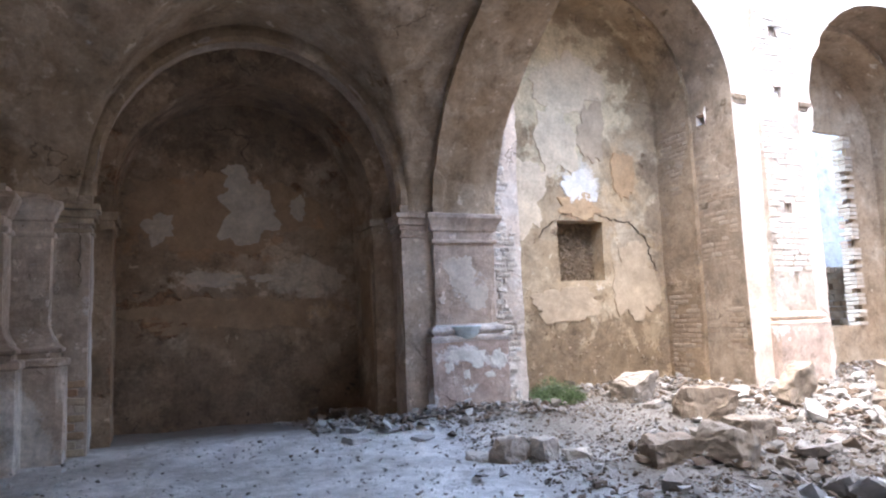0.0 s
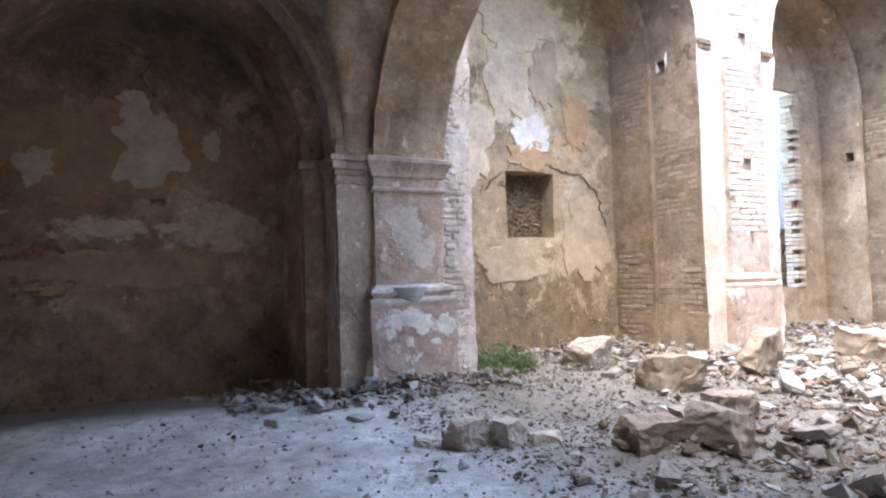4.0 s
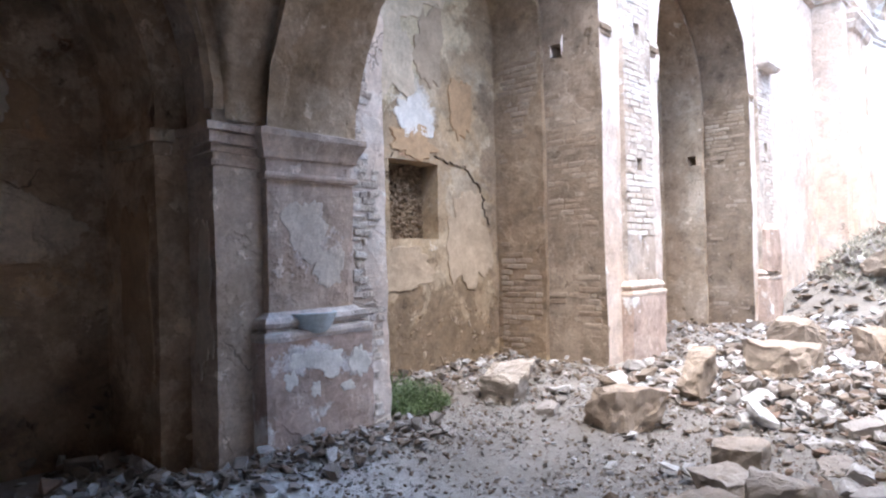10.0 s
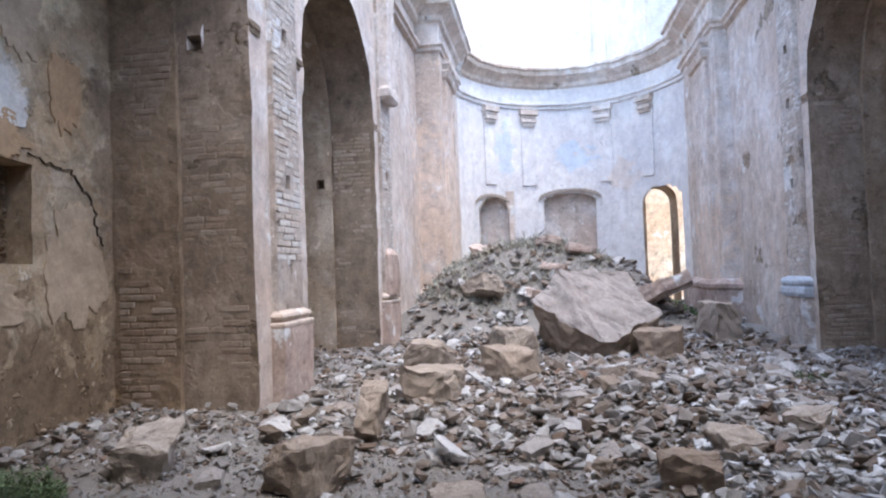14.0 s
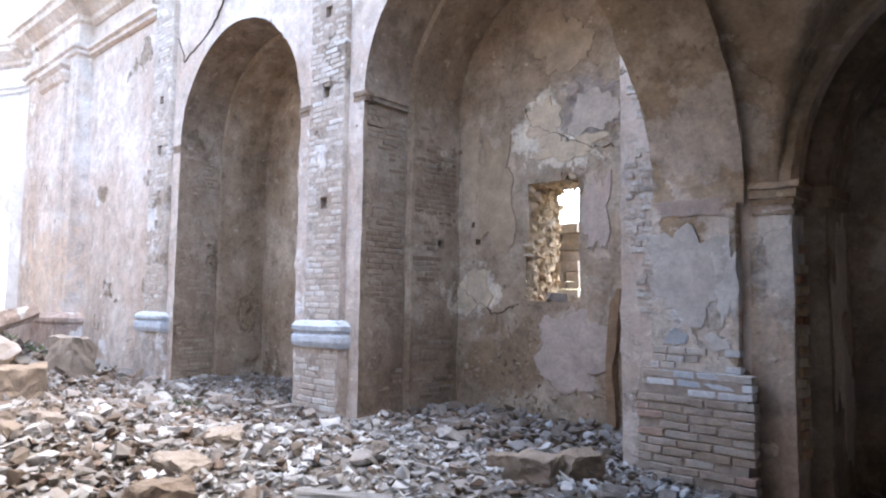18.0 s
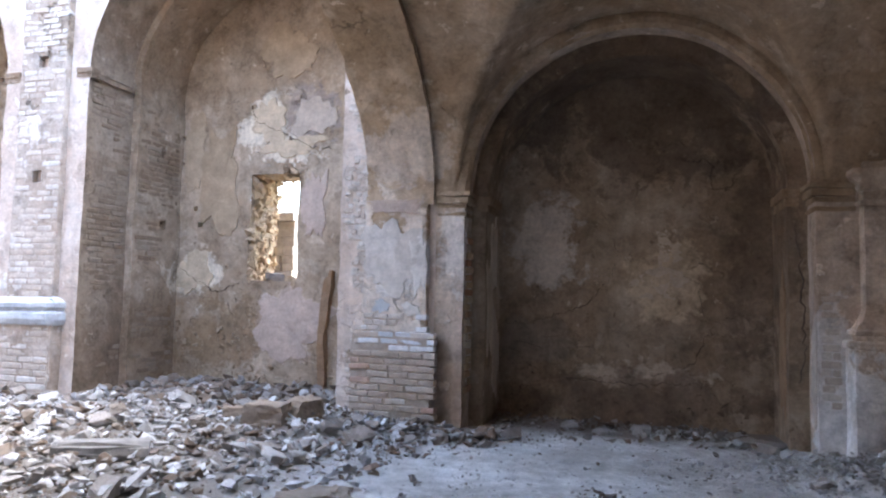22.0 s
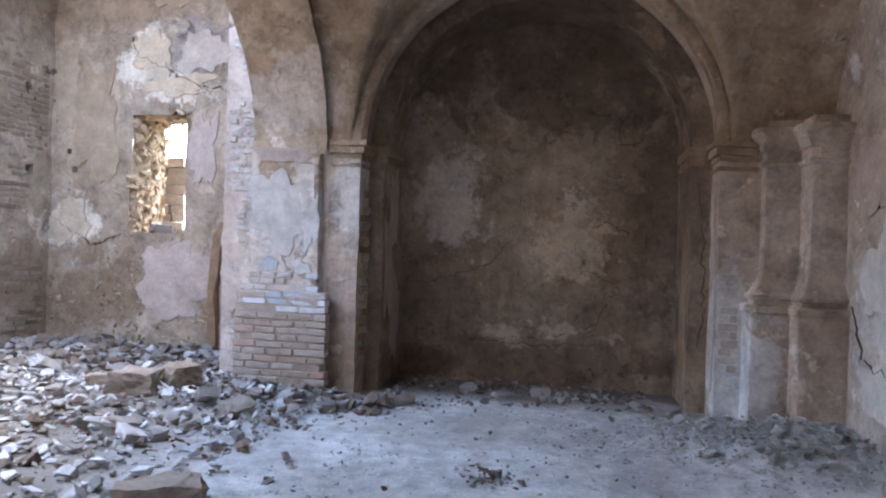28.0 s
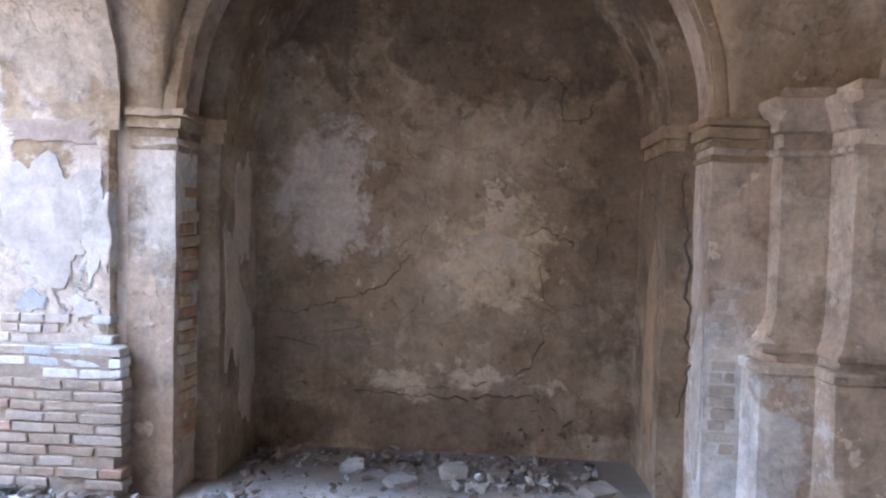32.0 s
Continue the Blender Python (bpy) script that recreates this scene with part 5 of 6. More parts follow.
tagged(ob, "huge fallen chunk of vault masonry with a pale plaster side", "rock", "fallen masonry blocks")
block(10.3, 3.9, (0.7, 0.55, 0.5), 8, 30)
block(10.1, 1.9, (0.6, 0.5, 0.5), 9, 75)
block(12.2, 0.6, (0.6, 0.55, 0.7), 10, 20)
block(13.2, 4.6, (0.7, 0.6, 0.35), 11, 50, (20, 15))
block(13.6, 1.4, (0.9, 1.3, 0.3), 12, 5, (-18, 12), label="tilted white-topped slab on the rubble mound", material=M_PLINTH)
block(14.8, 4.6, (0.8, 0.7, 0.25), 13, 35, (10, -12), label="white-topped slab on the rubble mound", material=M_PLINTH)
block(2.12, 4.5, (0.3, 0.22, 0.24), 14, 20, material=M_BRICK_PALE, label="cut masonry block lying on the floor")
block(2.34, 4.36, (0.16, 0.2, 0.22), 15, 5, material=M_BRICK_PALE, label="small cut masonry block lying on the floor")
block(1.92, 4.68, (0.2, 0.16, 0.12), 16, -30, material=M_BRICK_PALE, label="small flat block lying on the floor")
block(2.56, 4.24, (0.22, 0.14, 0.12), 17, -15, material=M_BRICK_PALE, label="small flat block lying on the floor")
block(3.32, 3.5, (0.26, 0.4, 0.28), 52, 20, (10, 14), label="upright pale slab in a rubble heap")
block(3.05, 3.78, (0.38, 0.3, 0.2), 19, -15, (6, -8), label="flat pale slab in a rubble heap")
block(3.55, 3.85, (0.32, 0.28, 0.22), 20, 60)
block(4.0, 3.95, (0.36, 0.3, 0.24), 26, 10)
block(2.02, 2.2, (0.46, 0.24, 0.16), 43, 25, (4, 6), label="flat broken lump of brickwork on the floor")
block(3.5, 0.25, (0.42, 0.3, 0.24), 27, 15, label="pale block fallen beside the brick plinth")
block(3.25, 0.0, (0.3, 0.3, 0.24), 28, 55, label="pale block fallen beside the brick plinth")
block(3.9, 0.1, (0.3, 0.24, 0.18), 29, 30)
block(5.3, 2.2, (0.42, 0.3, 0.22), 30, 20)
block(5.9, 1.5, (0.36, 0.3, 0.2), 31, -30)
block(4.7, 2.6, (0.4, 0.3, 0.26), 32, 80)
BLK = [block_mesh(60 + i, *[0.8 * q for q in s], cut=3) for i, s in enumerate(((0.22, 0.16, 0.12), (0.22, 0.17, 0.06), (0.28, 0.2, 0.07), (0.18, 0.15, 0.12), (0.3, 0.22, 0.09), (0.26, 0.22, 0.05), (0.2, 0.13, 0.08), (0.32, 0.22, 0.14)))]
M_SLAB = stone_mat("plaster_slab", [(0.0, (0.24, 0.19, 0.15)), (0.35, (0.3, 0.265, 0.24)), (0.7, (0.39, 0.37, 0.355)), (1.0, (0.55, 0.54, 0.53))], 3, "object", 0.92, 0.8)
for me in BLK:
    me.materials.clear()
    me.materials.append(M_SLAB)
rnd = random.Random(8)
made = 0
while made < 280:
    x, y = rnd.uniform(2.4, 10.8), rnd.uniform(-0.4, 6.0)
    if rnd.random() > nave_density(x, y) * (0.35 if y > 4.4 and x < 5 else 1):
        continue
    if math.hypot(x - 10.7, y - 2.6) < 1.3 or (x < 6 and y < 3 and rnd.random() < 0.6):
        continue
    block(x, y, None, 0, rnd.uniform(0, 360), (rnd.gauss(0, 14), rnd.gauss(0, 14)), 0.03, "broken slab of pale plaster lying in the rubble", rnd.choice(BLK), lift=rnd.random() ** 2 * 0.05)
    made += 1
# slabs by the foot of the first north pier and in the south niche
for x, y, t, m in ((1.55, 5.75, 20, 5), (1.25, 5.95, -30, 2), (1.0, 6.1, 10, 1), (1.75, 5.45, 40, 5), (1.2, 5.6, 15, 2), (1.65, 6.05, 70, 4), (0.2, -1.3, 15, 0), (0.55, -1.1, 50, 2), (-0.1, -1.2, 100, 3), (0.9, -1.3, 10, 1), (-0.75, -1.05, 30, 4), (-0.5, -0.9, 70, 5), (1.35, -0.45, 20, 0), (-0.9, -0.75, 140, 7), (1.9, 0.05, 30, 3), (2.3, -0.2, 60, 4), (2.6, -0.1, 110, 0)):
    block(x, y, None, 0, t, (rnd.gauss(0, 8), rnd.gauss(0, 8)), 0.02, "broken slab of plaster lying on the dusty floor", BLK[m])

for x, y, t, m, tilt in ((1.55, 6.85, 20, 5, 55), (1.62, 6.6, 80, 4, 40), (1.4, 6.95, 130, 2, 60), (1.35, 6.6, 10, 1, 15), (1.1, 6.85, 60, 5, 10), (1.6, 6.3, 40, 2, 25), (0.8, 7.0, 100, 1, 8)):
    block(x, y, None, 0, t, (tilt, 5), 0.03, "brown masonry slab leaning in the niche corner", BLK[m])
# a second line of flat slabs beside the mound, pale side up
for x, y, t, m in ((13.4, 2.4, 10, 7), (13.9, 3.2, 60, 4), (14.4, 2.7, 100, 2), (13.1, 3.7, 35, 7), (14.9, 3.3, 140, 5)):
    block(x, y, (0.6, 0.4, 0.16), 90 + m, t, (12, -8), 0.05, "white plaster slab lying on the rubble mound", material=M_PLINTH)

# ---- a grey weathered beam end, thin sticks ----
M_GREYWOOD = stone_mat("grey_timber", [(0.0, (0.3, 0.29, 0.28)), (1.0, (0.36, 0.35, 0.34))], 4, "object", 0.85)
bm = bmesh.new()
bmesh.ops.create_cone(bm, cap_ends=True, segments=10, radius1=0.085, radius2=0.07, depth=0.62)
bmesh.ops.subdivide_edges(bm, edges=bm.edges, cuts=2)
weather(bm, 0.025, 0.015, 4)
ob = part("beam_end", bm, M_GREYWOOD)
ob.matrix_world = pose(3.95, 1.75, floor_z(3.95, 1.75) + 0.09, 86, 0, 128)
tagged(ob, "short grey weathered beam end lying in rubble", "timber")
for x, y, t, l in ((4.6, 0.6, 100, 0.9), (8.8, 1.0, 70, 0.8), (1.3, 2.6, 30, 0.35), (11.8, 4.9, 20, 0.9)):
    bm = bmesh.new()
    bmesh.ops.create_cone(bm, cap_ends=True, segments=7, radius1=0.018, radius2=0.014, depth=l)
    bmesh.ops.subdivide_edges(bm, edges=bm.edges, cuts=2)
    weather(bm, 0.01, 0.004, 4)
    ob = part("stick", bm, M_GREYWOOD)
    ob.matrix_world = pose(x, y, floor_z(x, y) + 0.05, 88, 0, t)
    tagged(ob, "thin grey stick lying on rubble", "timber", "loose sticks")

# ---- rough filling of the blocked window, and a blue painted wall behind the far one ----
M_FILL = stone_mat("earth_filling", [(0.0, (0.2, 0.145, 0.095)), (1.0, (0.29, 0.21, 0.145))], 9)
rnd = random.Random(77)
V, F, base = [], [], 0
for _ in range(1500):
    vs, fs = KINDS[rnd.randrange(5, len(KINDS))]
    s_ = rnd.uniform(0.025, 0.07) / 2
    w = vs * s_ @ np.array(Euler((rnd.uniform(0, 6), rnd.uniform(0, 6), rnd.uniform(0, 6))).to_matrix()).T
    w += (rnd.uniform(4.7, 5.4), NF + 1.45 + 0.262 - rnd.random() ** 2 * 0.025, rnd.uniform(1.76, 2.58))
    V.append(w)
    F.append(fs + base)
    base += len(vs)
me = bpy.data.meshes.new("window_filling")
me.from_pydata(np.concatenate(V).tolist(), [], np.concatenate(F).tolist())
me.materials.append(M_FILL)
tagged(new("window_filling", me), "rough brown earth and stone filling of a blocked window", "filling", kind="stuff")
M_BLUE = plaster("blue_limewash", (0.58, 0.68, 0.82), (0.54, 0.64, 0.8), (0.48, 0.58, 0.74), (0.55, 0.6, 0.68), 0.75, 0.78, (0.6, 0.66, 0.74), 51.0, 0.1)
bm = bmesh.new()
box(bm, 9.5, 19.0, NF + 4.4, NF + 4.7, -0.2, 6.5, 0.6)
tagged(part("blue_wall", bm, M_BLUE), "plain light blue limewashed wall outside a window", "wall", kind="structure")
block(5.05, SF - 1.75, None, 0, 30, (0, 0), -(1.56 - floor_z(5.05, SF - 1.75)), "pale stone lying on a window sill", BLK[7])

# ---- rough stones in the broken window reveals ----
rnd = random.Random(78)
V, F, base = [], [], 0
for _ in range(380):
    vs, fs = KINDS[rnd.randrange(5, len(KINDS))]
    s_ = rnd.uniform(0.05, 0.17) / 2
    w = vs * s_ @ np.array(Euler((rnd.uniform(0, 6), rnd.uniform(0, 6), rnd.uniform(0, 6))).to_matrix()).T
    d, zz = rnd.random(), rnd.uniform(1.55, 3.05)
    if rnd.random() < 0.72:
        w += (5.43 - rnd.random() * 0.04 - 0.12 * max(0, zz - 2.6), SF - 1.66 - d * 0.68, zz)
    elif rnd.random() < 0.6:
        w += (rnd.uniform(4.68, 5.42), SF - 1.66 - d * 0.68, 1.55 + rnd.random() * 0.03)
    else:
        w += (rnd.uniform(4.68, 5.42), SF - 1.66 - d * 0.68, 3.06)
    V.append(w)
    F.append(fs + base)
    base += len(vs)
me = bpy.data.meshes.new("reveal_stones")
me.from_pydata(np.concatenate(V).tolist(), [], np.concatenate(F).tolist())
me.materials.append(M_SLAB_STUFF := stone_mat("reveal_stone", [(0.0, (0.46, 0.34, 0.23)), (1.0, (0.54, 0.42, 0.3))], 5))
tagged(new("reveal_stones", me), "rough brown stones lining a broken window", "stones", kind="stuff")
random.seed(14)
z = 0.98
nwin = [o for o in bpy.data.objects if o.name == "wall_north_chapel_2"][0]
while z < 4.25:
    for k in range(2):
        if random.random() < 0.75:
            brick(nwin, (10.64 + 0.05 * noise.noise(Vector((z * 3, 1, 0))) - k * 0.0, NF + 1.48 + k * 0.1, z), 0.2, M_BRICK, 0, 0.06, 0.14)
    z += 0.07

# ---- plants ----
def leaf_mat(name, c):
    m, nt, p = mat(name)
    g = nt.nodes.new("ShaderNodeNewGeometry")
    col = ramp(nt, g.outputs["Random Per Island"], [(0.0, [v * 0.55 for v in c]), (0.6, c), (1.0, [min(1, v * 1.6) for v in c])])
    nt.links.new(col, p.inputs["Base Color"])
    p.inputs["Roughness"].default_value = 0.6
    return m


M_LEAF = leaf_mat("green_leaf", (0.1, 0.15, 0.06))
M_WEED = leaf_mat("dry_weed", (0.34, 0.33, 0.27))


def tuft(name, cx, cy, w, h, count, material, label, seed, blade=0.02, category="plant", kind="", short=1.0):
    rnd = random.Random(seed)
    V, F = [], []
    for _ in range(count):
        a, r = rnd.uniform(0, 6.28), math.sqrt(rnd.random()) * w
        x, y = cx + r * math.cos(a), cy + r * math.sin(a)
        z = floor_z(x, y) + rnd.random() ** 1.3 * h * (0.6 if short == 1 else 0.9) * (1 - (r / w) ** 2 * 0.7) * (0.6 + 0.8 * abs(noise.noise(Vector((x * 6, y * 6, 1)))))
        hh = h * rnd.uniform(0.25, 0.6) * short
        d = Vector((rnd.gauss(0, 0.5), rnd.gauss(0, 0.5), 1 if short == 1 else rnd.uniform(-0.3, 1))).normalized() * hh
        sd_ = Vector((math.sin(a + 1), math.cos(a + 1), 0)) * blade * rnd.uniform(0.6, 1.4)
        p = Vector((x, y, z))
        b = len(V)
        bend = Vector((d.x, d.y, 0)) * 0.5
        V += [tuple(p), tuple(p + d * 0.5 - sd_), tuple(p + d + bend), tuple(p + d * 0.5 + sd_)]
        F += [(b, b + 1, b + 2), (b, b + 2, b + 3)]
    me = bpy.data.meshes.new(name)
    me.from_pydata(V, [], F)
    me.materials.append(material)
    ob = new(name, me)
    return tagged(ob, label, category, kind=kind)


tuft("green_bush", 3.85, 6.62, 0.36, 0.34, 7000, M_LEAF, "low bright green weed bush at the chapel wall", 1, 0.006, short=0.22)
tuft("dry_weeds", 14.5, 4.1, 2.0, 0.3, 2400, M_WEED, "dry grey-green weeds on the rubble mound", 2, 0.012, kind="stuff")
tuft("dry_weeds", 16.8, 3.4, 2.0, 0.6, 2200, M_WEED, "dry grey-green weeds before the apse", 3, 0.014, kind="stuff")
tuft("grass_patch", 15.2, 0.4, 0.8, 0.3, 900, M_LEAF, "green grass beside the rubble mound", 4, 0.012, kind="stuff")
tuft("grass_patch", 8.4, 0.7, 0.35, 0.14, 250, M_LEAF, "small green grass tuft in rubble", 5, 0.01, kind="stuff")

# ---- rough stone walls outside the windows ----
for x0, x1, y, z1, m, nm in ((5.25, 5.95, SF - 2.75, 2.5, M_MORTAR, "south"), (10.2, 14.6, NF + 3.6, 2.0, M_ROCK, "north")):
    e = tagged(new("stone_wall"), "dry rubble stone wall outside a window", "wall", kind="structure")
    rnd = random.Random(int(x0 * 10))
    z = -0.2
    while z < z1:
        x = x0
        h = rnd.uniform(0.09, 0.16)
        while x < x1:
            w = rnd.uniform(0.14, 0.34)
            bm = bmesh.new()
            bmesh.ops.create_cube(bm, size=1)
            for v in bm.verts:
                v.co = Vector((v.co.x * w, v.co.y * 0.35, v.co.z * h)) * rnd.uniform(0.85, 1.0)
            ob = part("stone", bm, m, e)
            ob.location = (x + w / 2, y + rnd.uniform(-0.04, 0.04), z + h / 2)
            x += w
        z += h

# ---- cracks in the plaster ----
M_CRACK = stone_mat("crack_shadow", [(0.0, (0.1, 0.075, 0.058)), (1.0, (0.12, 0.09, 0.07))], 8)


def crack(parent, face, pos, points, width, push):
    """A branching dark strip, coloured as a fissure's shade, along points (u, z) of a wall face at y = pos or x = pos.
    """
    rnd = random.Random(int(pos * 100) + len(points))
    line = []
    for (u0, z0), (u1, z1) in zip(points, points[1:]):
        n = max(2, int(math.hypot(u1 - u0, z1 - z0) / 0.04))
        for i in range(n):
            t = i / n
            line.append((u0 + (u1 - u0) * t + rnd.gauss(0, 0.012), z0 + (z1 - z0) * t + rnd.gauss(0, 0.012)))
    bm = bmesh.new()
    at = lambda u, z, d: Vector((u, pos + d, z)) if face == "y" else Vector((pos + d, u, z))
    rows = []
    for i, (u, z) in enumerate(line):
        q, p = line[min(i + 1, len(line) - 1)], line[max(i - 1, 0)]
        t = Vector((q[0] - p[0], q[1] - p[1])).normalized()
        w = width * 0.42 * (0.35 + abs(noise.noise(Vector((u * 5, z * 5, 2)))) * 1.6) * min(1, 4 * i / len(line) + 0.1, 4 * (1 - i / len(line)) + 0.05)
        row = []
        for k, d in ((-1, -push * 0.5), (-0.6, push), (0.6, push), (1, -push * 0.5)):
            v = at(u - t.y * w * k, z + t.x * w * k, d)
            o = at(u, z, 0)
            row.append(bm.verts.new(v + noise.noise_vector(o * 1.3) * 0.025 + noise.noise_vector(o * 6.1) * 0.012))
        rows.append(row)
    for r0, r1 in zip(rows, rows[1:]):
        for k in range(3):
            bm.faces.new((r0[k], r0[k + 1], r1[k + 1], r1[k]))
    return part("crack", bm, M_CRACK, parent, "dark crack in the plaster")


named = {o.name: o for o in bpy.data.objects}
crack(wall_s, "y", SF - 1.06, [(0.45, 1.86), (0.55, 1.6), (0.8, 1.34), (1.2, 1.2), (1.69, 1.1)], 0.012, 0.012)
crack(wall_s, "y", SF - 1.06, [(-0.09, 1.74), (-0.4, 1.61), (-0.4, 1.35), (-0.46, 1.08), (-0.33, 0.77), (0.1, 0.62), (0.69, 0.58)], 0.013, 0.012)
crack(wall_s, "y", SF - 1.06, [(0.45, 1.86), (0.5, 2.2), (0.66, 2.45)], 0.008, 0.012)
crack(wall_s, "y", SF - 1.06, [(1.5, 0.6), (0.9, 0.55), (0.3, 0.52), (-0.4, 0.58)], 0.012, 0.012)
n1 = named["wall_north_chapel_1"]
crack(n1, "y", NF + 1.45, [(5.38, 2.68), (5.87, 2.62), (6.17, 2.37), (6.25, 2.1), (6.37, 1.9)], 0.014, -0.02)
crack(n1, "y", NF + 1.45, [(4.72, 2.66), (4.5, 2.5), (4.3, 2.3)], 0.012, -0.02)
s1 = named["wall_south_chapel_1"]
crack(s1, "y", SF - 1.65, [(5.52, 4.07), (5.3, 3.75), (4.88, 3.59), (4.5, 3.4), (4.13, 3.35)], 0.016, 0.02)
crack(s1, "y", SF - 1.65, [(6.6, 1.8), (6.2, 1.5), (5.89, 1.37), (5.51, 1.56)], 0.014, 0.02)

west = named["wall_west"]
crack(west, "x", WX, [(-0.15, 1.14), (0.02, 0.85), (0.08, 0.78)], 0.009, 0.012)
crack(west, "x", WX, [(0.08, 0.78), (0.35, 0.76), (0.57, 0.75), (0.8, 0.68), (0.79, 0.41)], 0.006, 0.012)
crack(west, "x", WX, [(0.23, 1.87), (0.25, 1.95), (0.33, 1.99)], 0.007, 0.012)
crack(west, "x", WX, [(0.86, 1.68), (0.9, 1.74), (1.08, 1.8), (1.14, 1.88), (1.45, 1.83)], 0.009, 0.012)
crack(west, "x", WX, [(0.86, 1.68), (0.88, 1.4), (0.86, 1.1), (0.93, 0.95), (1.16, 0.76), (1.3, 0.5)], 0.004, 0.01)
crack(wall_s, "y", SF, [(12.3, 6.3), (11.9, 6.45), (11.37, 5.55), (10.44, 5.97), (10.14, 6.27), (8.92, 6.2)], 0.03, 0.02)
crack(wall_s, "y", SF, [(-1.12, 2.15), (-1.15, 1.8), (-1.12, 1.5), (-1.16, 1.1), (-1.13, 0.7)], 0.014, 0.02)
crack(wall_n, "y", NF, [(-1.02, 2.35), (-1.05, 2.1), (-1.02, 1.85), (-1.03, 1.6)], 0.012, -0.02)

# ---- layers of plaster that still cling to the walls ----
def flake(parent, face, pos, into, u, z, hw, hh, material, seed, thick=0.014, rough=(0.012, 0.006), square=2.0, label=""):
    """A ragged sheet of plaster on the face at x or y = pos; into: the side on which the room lies."""
    o = Vector((seed * 7.3, seed * 3.1, 0))
    n = 84
    rim = []
    for i in range(n):
        t = 2 * math.pi * i / n
        c, d = math.cos(t), math.sin(t)
        q = Vector((c, d, 0))
        fine = min(1.0, 0.16 / min(hw, hh))
        r = 1 + 0.55 * noise.noise(q * 1.1 + o) + 0.34 * noise.noise(q * 2.6 + o) + 0.12 * noise.noise(q * 7 + o) + 0.09 * fine * noise.noise(q * 16 + o)
        rim.append((hw * r * math.copysign(abs(c) ** (2 / square), c), hh * r * math.copysign(abs(d) ** (2 / square), d)))
    bm = bmesh.new()
    inset = 1 - 0.006 / min(hw, hh)
    rows = []
    for k, d in ((1.0, -0.03), (1.0, thick * 0.75), (inset, thick), (0.8, thick), (0.6, thick), (0.4, thick), (0.2, thick)):
        row = []
        for a, b in rim:
            p = Vector((u + a * k, pos, z + b * k)) if face == "y" else Vector((pos, u + a * k, z + b * k))
            w = push(p, *rough) + noise.noise_vector(p * 9) * 0.003
            p[1 if face == "y" else 0] += into * d
            row.append(bm.verts.new(p + w))
        rows.append(row)
    for r0, r1 in zip(rows, rows[1:]):
        for i in range(n):
            bm.faces.new((r0[i], r0[(i + 1) % n], r1[(i + 1) % n], r1[i]))
    bm.faces.new(rows[-1])
    bmesh.ops.recalc_face_normals(bm, faces=bm.faces)
    return part("plaster_patch", bm, material, parent, label)


def patch_mat(name, lo, hi, scale=2.0):
    return stone_mat(name, [(0.0, lo), (1.0, hi)], scale, "object", 0.94, 0.5)


P_WHITE = patch_mat("patch_white", (0.68, 0.65, 0.6), (0.74, 0.71, 0.67))
P_CREAM = patch_mat("patch_cream", (0.56, 0.455, 0.33), (0.64, 0.53, 0.4))
P_CREAM2 = patch_mat("patch_limewash", (0.58, 0.54, 0.49), (0.62, 0.58, 0.54))
P_GREY = patch_mat("patch_grey", (0.520, 0.442, 0.377), (0.598, 0.520, 0.442))
P_OCHRE = patch_mat("patch_ochre", (0.42, 0.27, 0.155), (0.48, 0.33, 0.2))
P_BROWN = patch_mat("patch_brown", (0.312, 0.215, 0.143), (0.390, 0.273, 0.182))
P_TAN = patch_mat("patch_tan", (0.42, 0.32, 0.225), (0.47, 0.37, 0.27))
P_RUST = patch_mat("patch_rust", (0.390, 0.260, 0.163), (0.442, 0.305, 0.195))
P_DUN = patch_mat("patch_dun", (0.546, 0.455, 0.364), (0.611, 0.520, 0.416))
P_PINK = patch_mat("patch_pink", (0.5, 0.4, 0.34), (0.55, 0.45, 0.39))
P_HOLLOW = patch_mat("patch_hollow", (0.13, 0.095, 0.07), (0.18, 0.135, 0.1))
P_BLUE = patch_mat("patch_blue", (0.44, 0.46, 0.48), (0.52, 0.55, 0.58))
NB, SB = NF + 1.06, SF - 1.06
ROUGH_NICHE, ROUGH_CHAPEL = (0.02, 0.008), (0.025, 0.012)
for u, z, hw, hh, m, sq in ((0.3, 2.5, 0.9, 0.42, P_RUST, 2.6), (0.35, 1.42, 1.0, 0.2, P_RUST, 3.0), (0.5, 2.5, 0.3, 0.28, P_DUN, 2.2), (0.38, 2.9, 0.14, 0.13, P_DUN, 2), (1.02, 2.6, 0.1, 0.13, P_DUN, 2), (-0.42, 2.32, 0.14, 0.16, P_DUN, 2),
                            (0.1, 1.79, 0.28, 0.07, P_DUN, 2.2), (0.66, 1.8, 0.14, 0.05, P_DUN, 2), (1.1, 1.8, 0.3, 0.24, M_NICHE, 2), (0.95, 2.18, 0.36, 0.1, M_NICHE, 2.4), (0.5, 0.9, 0.7, 0.2, M_NICHE, 2.6), (-0.35, 1.2, 0.3, 0.22, M_NICHE, 2), (1.3, 1.25, 0.3, 0.25, M_NICHE, 2)):
    flake(wall_n, "y", NB, -1, u, z, hw, hh, m, u * 3 + z, 0.012 + 0.006 * (m is P_DUN), ROUGH_NICHE, sq, "remnant of painted plaster")
